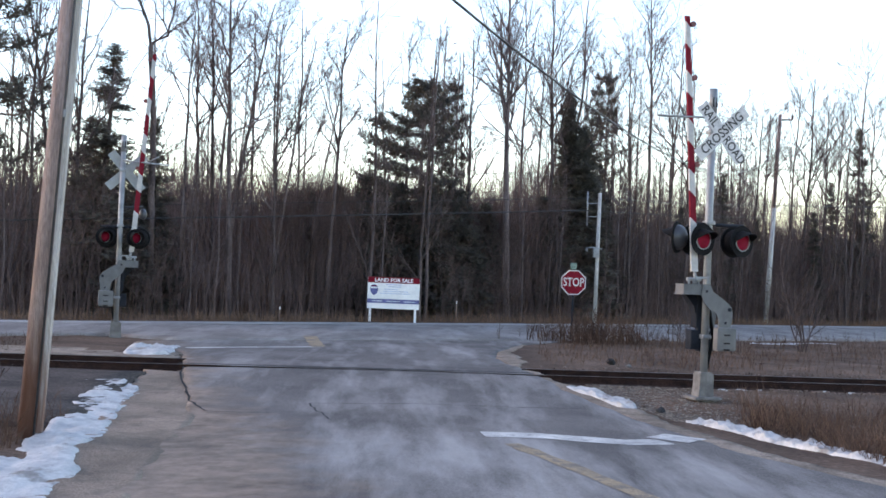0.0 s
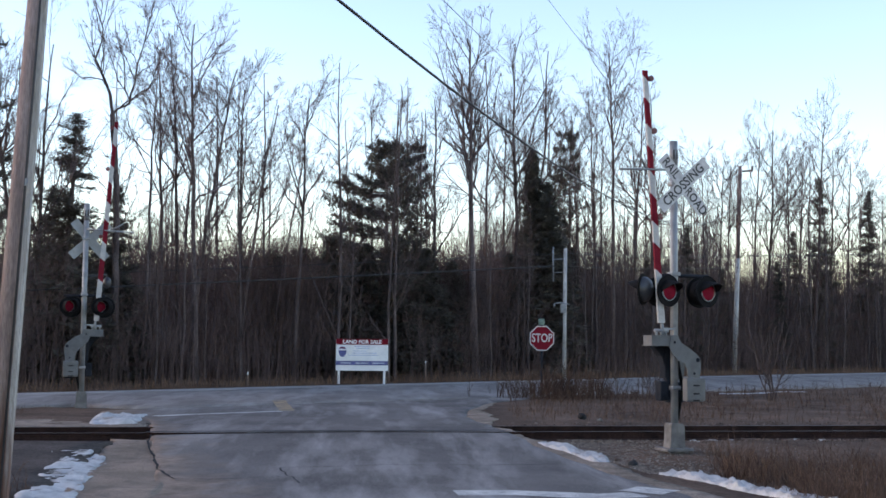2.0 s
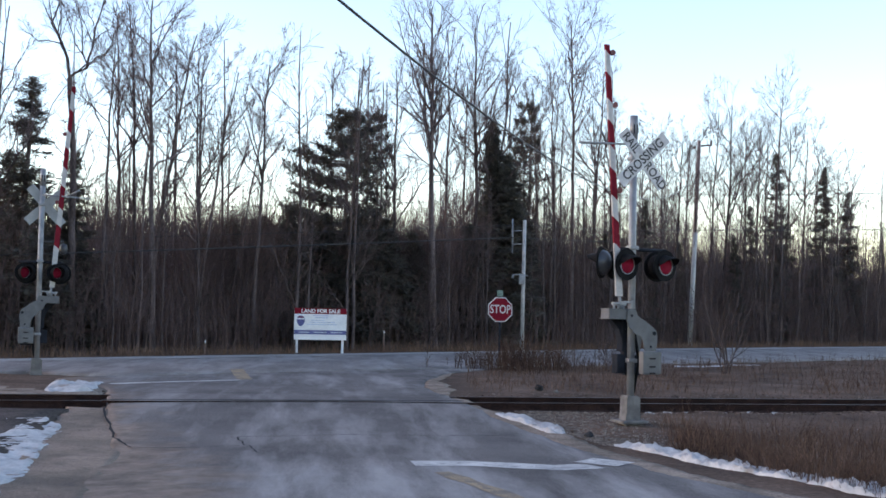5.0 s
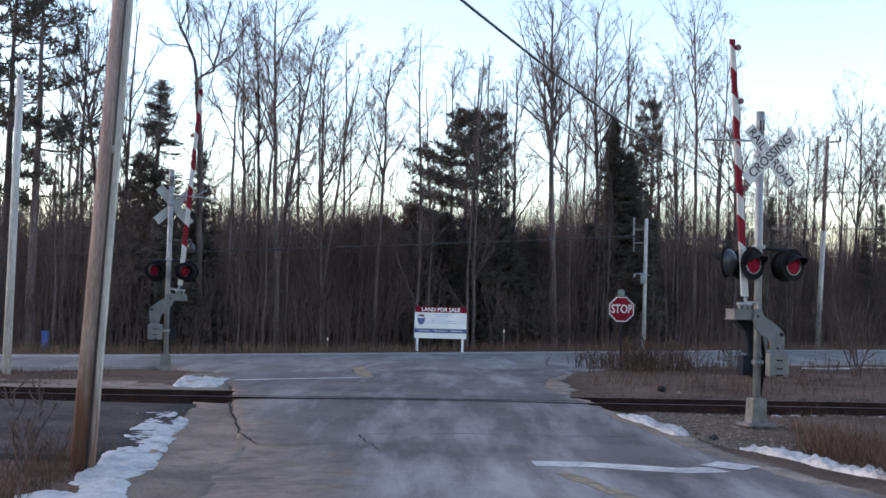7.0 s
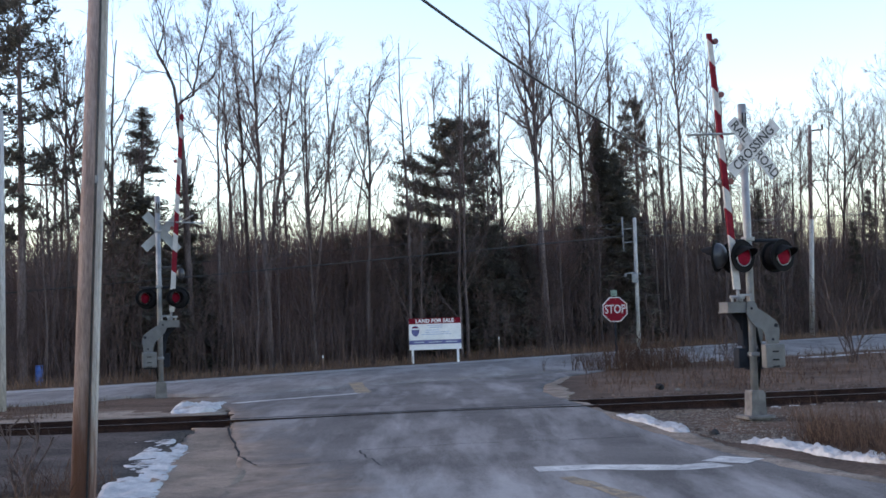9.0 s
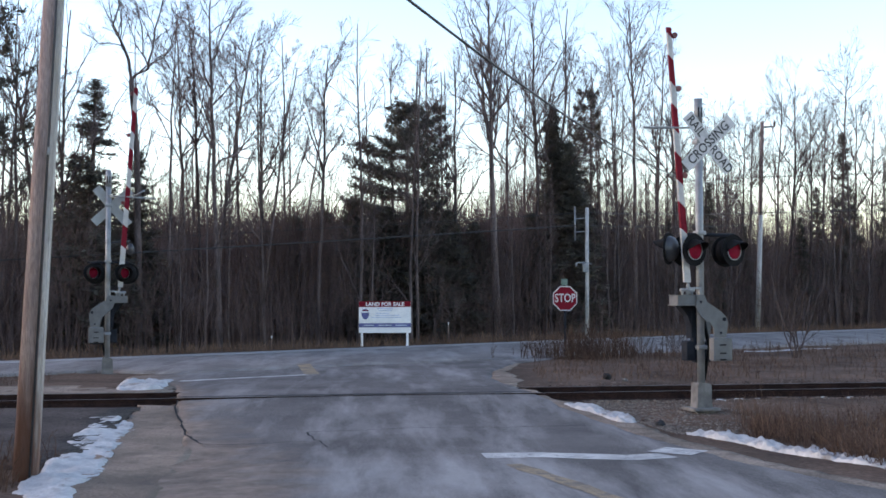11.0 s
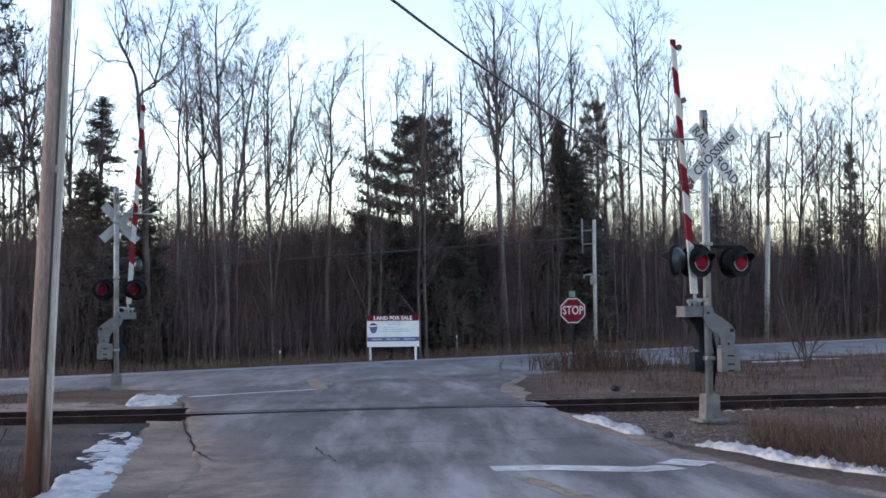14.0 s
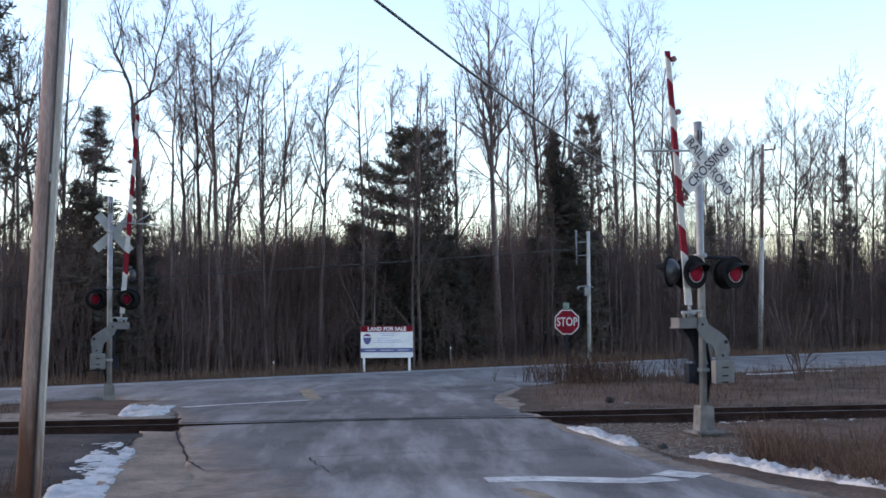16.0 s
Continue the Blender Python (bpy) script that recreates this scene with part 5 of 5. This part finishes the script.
plant_tree("bare_tree", bare_tree_mesh(299, 10.0, 0.15, 0.7, 3, -0.3, fork=True), -8.9, 44.6, 1.0, 0, "leafless tree whose trunk forks in two", "tree")

SPRUCE = [conifer_mesh(60 + i, 11.0, 0.14, 1.6, 0.06, 185, 0.3, sprays=80) for i in range(2)]
DENSE = conifer_mesh(64, 11.0, 0.16, 1.5, 0.03, 330, 0.35, sprays=130)
BUSHY = conifer_mesh(66, 6.0, 0.09, 1.5, 0.02, 190, 0.2, sprays=110)
PINE = [conifer_mesh(70, 12.0, 0.17, 2.3, 0.3, 40, 0.15, True), conifer_mesh(71, 12.0, 0.15, 2.3, 0.5, 50, 0.15, True)]
LAYERED = conifer_mesh(75, 10.8, 0.18, 2.3, 0.42, 100, 0.06, True, bias=math.pi)
for x, y, h, kind, turn, sx in ((-10.55, 43.9, 9.8, 0, 0, 1.65), (-9.3, 46.2, 7.5, 1, 40, 1.6), (-11.6, 46.2, 7.5, 1, 140, 1.3), (-10.9, 45.0, 5.5, 0, 200, 1.5), (8.3, 58.8, 11.4, 2, 10, 1.0), (8.95, 59.1, 9.7, 2, 90, 1.75),
                                (17.7, 65.3, 8.1, 0, 70, 0.9), (24.1, 69.3, 6.5, 1, 120, 1.0), (28.3, 73.8, 12.0, 0, 200, 0.95), (32.9, 77.2, 11.8, 1, 15, 0.95), (35.7, 79.6, 10.4, 0, 55, 1.1), (27.6, 76.3, 9.0, 1, 95, 1.1)):
    plant_tree("spruce", (SPRUCE + [DENSE])[kind], x, y, h / 11.0, turn, "dense dark green spruce among bare trees" if kind == 2 else "narrow dark green spruce among bare trees", "conifer", True, sx)
for x, y, h, sx in ((2.4, 52.9, 6.2, 1.5), (-0.6, 52.4, 6.0, 1.5), (-1.7, 51.8, 5.4, 1.5), (1.0, 52.6, 5.6, 1.6), (7.2, 58.6, 6.0, 1.4), (10.4, 60.4, 6.5, 1.5), (-10.0, 44.4, 4.6, 1.6), (15.6, 66.0, 6.2, 1.3), (21.0, 70.0, 6.0, 1.2)):
    plant_tree("spruce", SPRUCE[int(h * 10) % 2], x, y, h / 11.0, h * 70, "low dark evergreen in the undergrowth", "conifer", True, sx)
for x, y, h, sx in ((-5.0, 50.2, 4.8, 2.3), (-3.8, 50.8, 5.4, 2.3), (-2.6, 51.6, 5.7, 2.4), (-1.3, 51.4, 6.1, 2.3), (0.1, 52.0, 5.9, 2.3), (1.5, 52.6, 6.3, 2.3), (2.8, 53.4, 5.9, 2.4), (4.0, 55.2, 5.4, 2.3), (7.0, 58.0, 6.0, 2.0), (9.8, 60.0, 6.4, 2.0), (-11.0, 44.2, 4.6, 2.2), (-9.3, 45.4, 4.9, 2.2)):
    plant_tree("spruce", BUSHY, x, y, h / 6.0, h * 90, "broad low dark evergreen closing the woods edge", "conifer", True, sx * 0.55)
for x, y, h, kind, turn, sx in ((-13.65, 40.3, 15.0, 0, 0, 0.85), (-15.1, 41.8, 15.5, 1, 60, 0.9), (0.9, 52.9, 10.4, 2, 0, 1.0), (2.4, 55.2, 10.8, 1, 130, 0.68), (1.5, 54.0, 10.4, 1, 250, 0.68), (10.7, 62.8, 12.8, 1, 100, 0.7)):
    plant_tree("pine", (PINE + [LAYERED])[kind], x, y, h / (10.8 if kind == 2 else 12.0), turn, "dark green white-pine with layered boughs", "conifer", True, sx)


# ---- woods behind ----
def woods():
    """Rows of thinner trees and young growth receding behind the edge."""
    g = np.random.default_rng(90)
    groups = []
    for v in range(6):
        t, c = bare_small(200 + v)
        groups.append(joined([t, c]))
    n = 980
    x = np.concatenate([g.uniform(-30, 50, 460), g.uniform(7, 48, 360), g.uniform(9, 24, 160)])
    back = 3 + 62 * g.uniform(0, 1, n) ** 1.3
    y = far_edge(x) + back
    z = land(x, y)
    h = np.where(g.uniform(0, 1, n) < 0.7, g.uniform(0.38, 0.78, n), g.uniform(0.6, 1.1, n))
    out = []
    for i in range(n):
        v, f = groups[i % 6]
        a = g.uniform(0, 6.28)
        c, s = math.cos(a) * h[i], math.sin(a) * h[i]
        out.append((np.stack([v[:, 0] * c - v[:, 1] * s + x[i], v[:, 0] * s + v[:, 1] * c + y[i], v[:, 2] * h[i] + z[i]], -1), f))
    ob = place_mesh("far_woods", quads("far_woods", *joined(out)), M_BARK)
    tagged(ob, "dense leafless winter woods behind the road", "woods", kind="stuff")


def bare_small(seed):
    g = np.random.default_rng(seed)
    k = 8
    u = np.linspace(0, 1, k)
    P = np.zeros((1, k, 3))
    P[0, :, 2] = u * 12.5 - 0.2
    P[0, :, :2] = np.cumsum(g.normal(0, 0.06, (k, 2)), 0)
    R = (0.085 * (1 - 0.88 * u) + 0.004)[None]
    A, RA = branch_off(g, P, R, 22, 0.12, 0.95, 0.2, (25, 60), 0.2, 0.5, 4, 0.14, 0.008)
    B, RB = branch_off(g, A, RA, 5, 0.2, 0.97, 0.55, (25, 55), 0.15, 0.6, 2, 0.12, 0.0065)
    return tubes(P, R, 5), joined([tubes(A, RA, 3), tubes(B, RB, 3)])


woods()


def stems(name, n, area, height, radius, material, label, category, seed, lean=0.25, twigs=2, k=4, power=1.0):
    """Upright dead stems with side twigs. area(g, n) gives their places."""
    g = np.random.default_rng(seed)
    x, y = area(g, n)
    n = len(x)
    h = g.uniform(height[0], height[1], n) * g.uniform(0.5, 1.0, n) ** power
    u = np.linspace(0, 1, k)
    d = g.normal(0, lean, (n, 2))
    P = np.zeros((n, k, 3))
    P[..., 0] = x[:, None] + d[:, :1] * h[:, None] * u ** 1.6
    P[..., 1] = y[:, None] + d[:, 1:] * h[:, None] * u ** 1.6
    P[..., 2] = (land(x, y) - 0.03)[:, None] + h[:, None] * u
    R = radius * (1 - 0.75 * u)[None] * g.uniform(0.7, 1.4, (n, 1))
    out = [tubes(P, R, 3)]
    if twigs:
        Q, S = branch_off(g, P, R, twigs, 0.25, 0.9, 0.45, (20, 55), 0.1, 0.75, 2, 0.1, radius * 0.4)
        out.append(tubes(Q, S, 3))
    ob = place_mesh(name, quads(name, *joined(out)), material)
    return tagged(ob, label, category, kind="stuff")


def behind(lo, hi, x0=-30, x1=45, power=1.0):
    def area(g, n):
        x = g.uniform(x0, x1, n)
        return x, far_edge(x) + lo + (hi - lo) * g.uniform(0, 1, n) ** power
    return area


stems("undergrowth", 6300, behind(4.5, 55, power=1.2), (3.4, 9.8), 0.022, M_BRUSH, "dense brown leafless undergrowth of the woods", "brush", 7, 0.1, 5, 4, 1.6)
stems("far_brush", 5200, behind(26, 95, -55, 75), (4.7, 8.6), 0.048, M_BRUSH, "deep brown tangle of distant leafless woods", "brush", 6, 0.12, 6, 2, 0.5)
stems("far_brush", 1500, behind(30, 95, 8, 85), (7.0, 12.0), 0.034, M_TWIG, "pale haze of distant leafless treetops", "brush", 5, 0.05, 6, 2, 0.5)
stems("undergrowth", 7200, behind(2.4, 12), (1.5, 5.0), 0.012, M_BRUSH, "low tangled leafless brush at the woods edge", "brush", 8, 0.16, 4, 4, 1.3)
stems("undergrowth", 2300, behind(5, 15, -5, 9), (4.4, 6.6), 0.013, M_BRUSH, "tall thicket of leafless saplings at the woods edge", "brush", 19, 0.08, 7, 4, 0.3)
stems("verge_grass", 9000, behind(0.1, 2.8), (0.15, 0.55), 0.012, M_STRAW, "dry orange-brown grass along the main road", "grass", 9, 0.3, 0, 3)


def right_bank(g, n):
    y = g.uniform(8, 21.4, n)
    x = road_right(y) + 1.45 + g.exponential(2.6, n)
    ok = (x < 18) & (x > 5.75 + 0.25 * np.clip(y - 19.5, 0, None) + g.normal(0, 0.12, n) - 0.45 * np.clip(19.0 - y, 0, 1))
    ok &= bumps(x, y, 0.8) + g.normal(0, 0.28, n) > -0.08
    return x[ok], y[ok]


def between(g, n):
    x = g.uniform(3.2, 24, n)
    lo, hi = track_y(x) + 2.2, near_edge(x) - 0.3
    y = lo + (hi - lo) * g.uniform(0, 1, n)
    ok = (x > road_right(np.minimum(y, 37.3)) + 1.0) & (bumps(x, y, 0.55) + g.normal(0, 0.3, n) > -0.2)
    return x[ok], y[ok]


def left_ground(g, n):
    y = g.uniform(9, 21, n)
    x = -4.2 - 0.1 * (y - 14) * 0.4 - g.exponential(1.2, n)
    ok = (np.hypot(x + 4.25, y - 14.7) > 0.25) & (y < 16.5)
    return x[ok], y[ok]


def left_strip(g, n):
    x = g.uniform(-18, -5.2, n)
    lo, hi = track_y(x) + 1.9, near_edge(x) - 0.15
    y = lo + np.maximum(hi - lo, 0.1) * g.uniform(0, 1, n)
    ok = (np.hypot(x + 7.0, y - 31.2) > 0.4) & (x < -7.7 - g.exponential(0.4, n))
    return x[ok], y[ok]


def clump(cx, cy, r):
    def area(g, n):
        return cx + g.normal(0, r, n), cy + g.normal(0, r * 0.8, n)
    return area


stems("tall_grass", 7500, right_bank, (0.15, 0.55), 0.005, M_STRAW, "tall dry brown grass beside the near signal", "grass", 10, 0.34, 0, 4)
stems("short_grass", 12000, right_bank, (0.1, 0.45), 0.005, M_WEED, "matted dark brown grass beside the tracks", "grass", 18, 0.4, 0, 4)
stems("dead_weeds", 1900, right_bank, (0.2, 0.75), 0.006, M_WEED, "dead dark weeds beside the tracks", "weeds", 11, 0.2, 3)
stems("short_grass", 9000, between, (0.04, 0.22), 0.008, M_STRAW, "short dead grass between tracks and main road", "grass", 12, 0.35, 0, 3)
stems("dead_weeds", 3000, between, (0.1, 0.6), 0.008, M_WEED, "dead dark weeds between tracks and road", "weeds", 13, 0.25, 2)
stems("dead_weeds", 460, clump(6.2, 37.5, 1.0), (0.35, 1.25), 0.011, M_WEED, "clump of tall dead weeds round the stop sign", "weeds", 14, 0.2, 4)
stems("short_grass", 2600, left_strip, (0.05, 0.24), 0.008, M_WEED, "short dead grass on the strip beyond the tracks", "grass", 15, 0.3, 0, 3)
stems("dead_weeds", 500, left_ground, (0.2, 0.75), 0.006, M_WEED, "sparse dead weeds round the utility pole", "weeds", 16, 0.25, 3)
stems("short_grass", 2500, left_ground, (0.1, 0.35), 0.005, M_WEED, "sparse dead grass round the utility pole", "grass", 17, 0.35, 0, 3)


def shrub(x, y, h, n, seed, label, thick=1.0):
    g = np.random.default_rng(seed)
    k = 6
    u = np.linspace(0, 1, k)
    P = np.zeros((n, k, 3))
    d = g.normal(0, 0.28, (n, 2))
    hh = h * g.uniform(0.6, 1, n)
    P[..., :2] = (d * hh[:, None])[:, None] * (u ** 1.2)[:, None] + g.normal(0, 0.05, (n, 1, 2))
    P[..., 2] = hh[:, None] * u - 0.05
    P += np.cumsum(g.normal(0, 0.02 * h, P.shape), 1) * (u[:, None] > 0)
    R = np.repeat((0.011 * h / 1.5 * (1 - 0.75 * u))[None], n, 0)
    A, RA = branch_off(g, P, R, 6, 0.2, 0.95, 0.45, (25, 60), 0.15, 0.7, 4, 0.14, 0.005)
    B, RB = branch_off(g, A, RA, 3, 0.2, 0.95, 0.5, (20, 60), 0.1, 0.7, 3, 0.1, 0.004)
    ob = place_mesh("shrub", quads("shrub", *joined([tubes(P, R * thick, 5), tubes(A, RA * thick, 4), tubes(B, RB, 3)])), M_BARK)
    ob.matrix_basis = pose(x, y, float(land(x, y)))
    return tagged(ob, label, "shrub", "bare shrubs")


shrub(-4.95, 14.6, 1.05, 4, 31, "small leafless thorny shrub beside the utility pole", 2.2)
shrub(12.6, 37.0, 3.4, 8, 32, "leafless many-stemmed shrub beyond the tracks")
shrub(9.2, 38.5, 1.5, 9, 33, "low leafless shrub beside the main road")
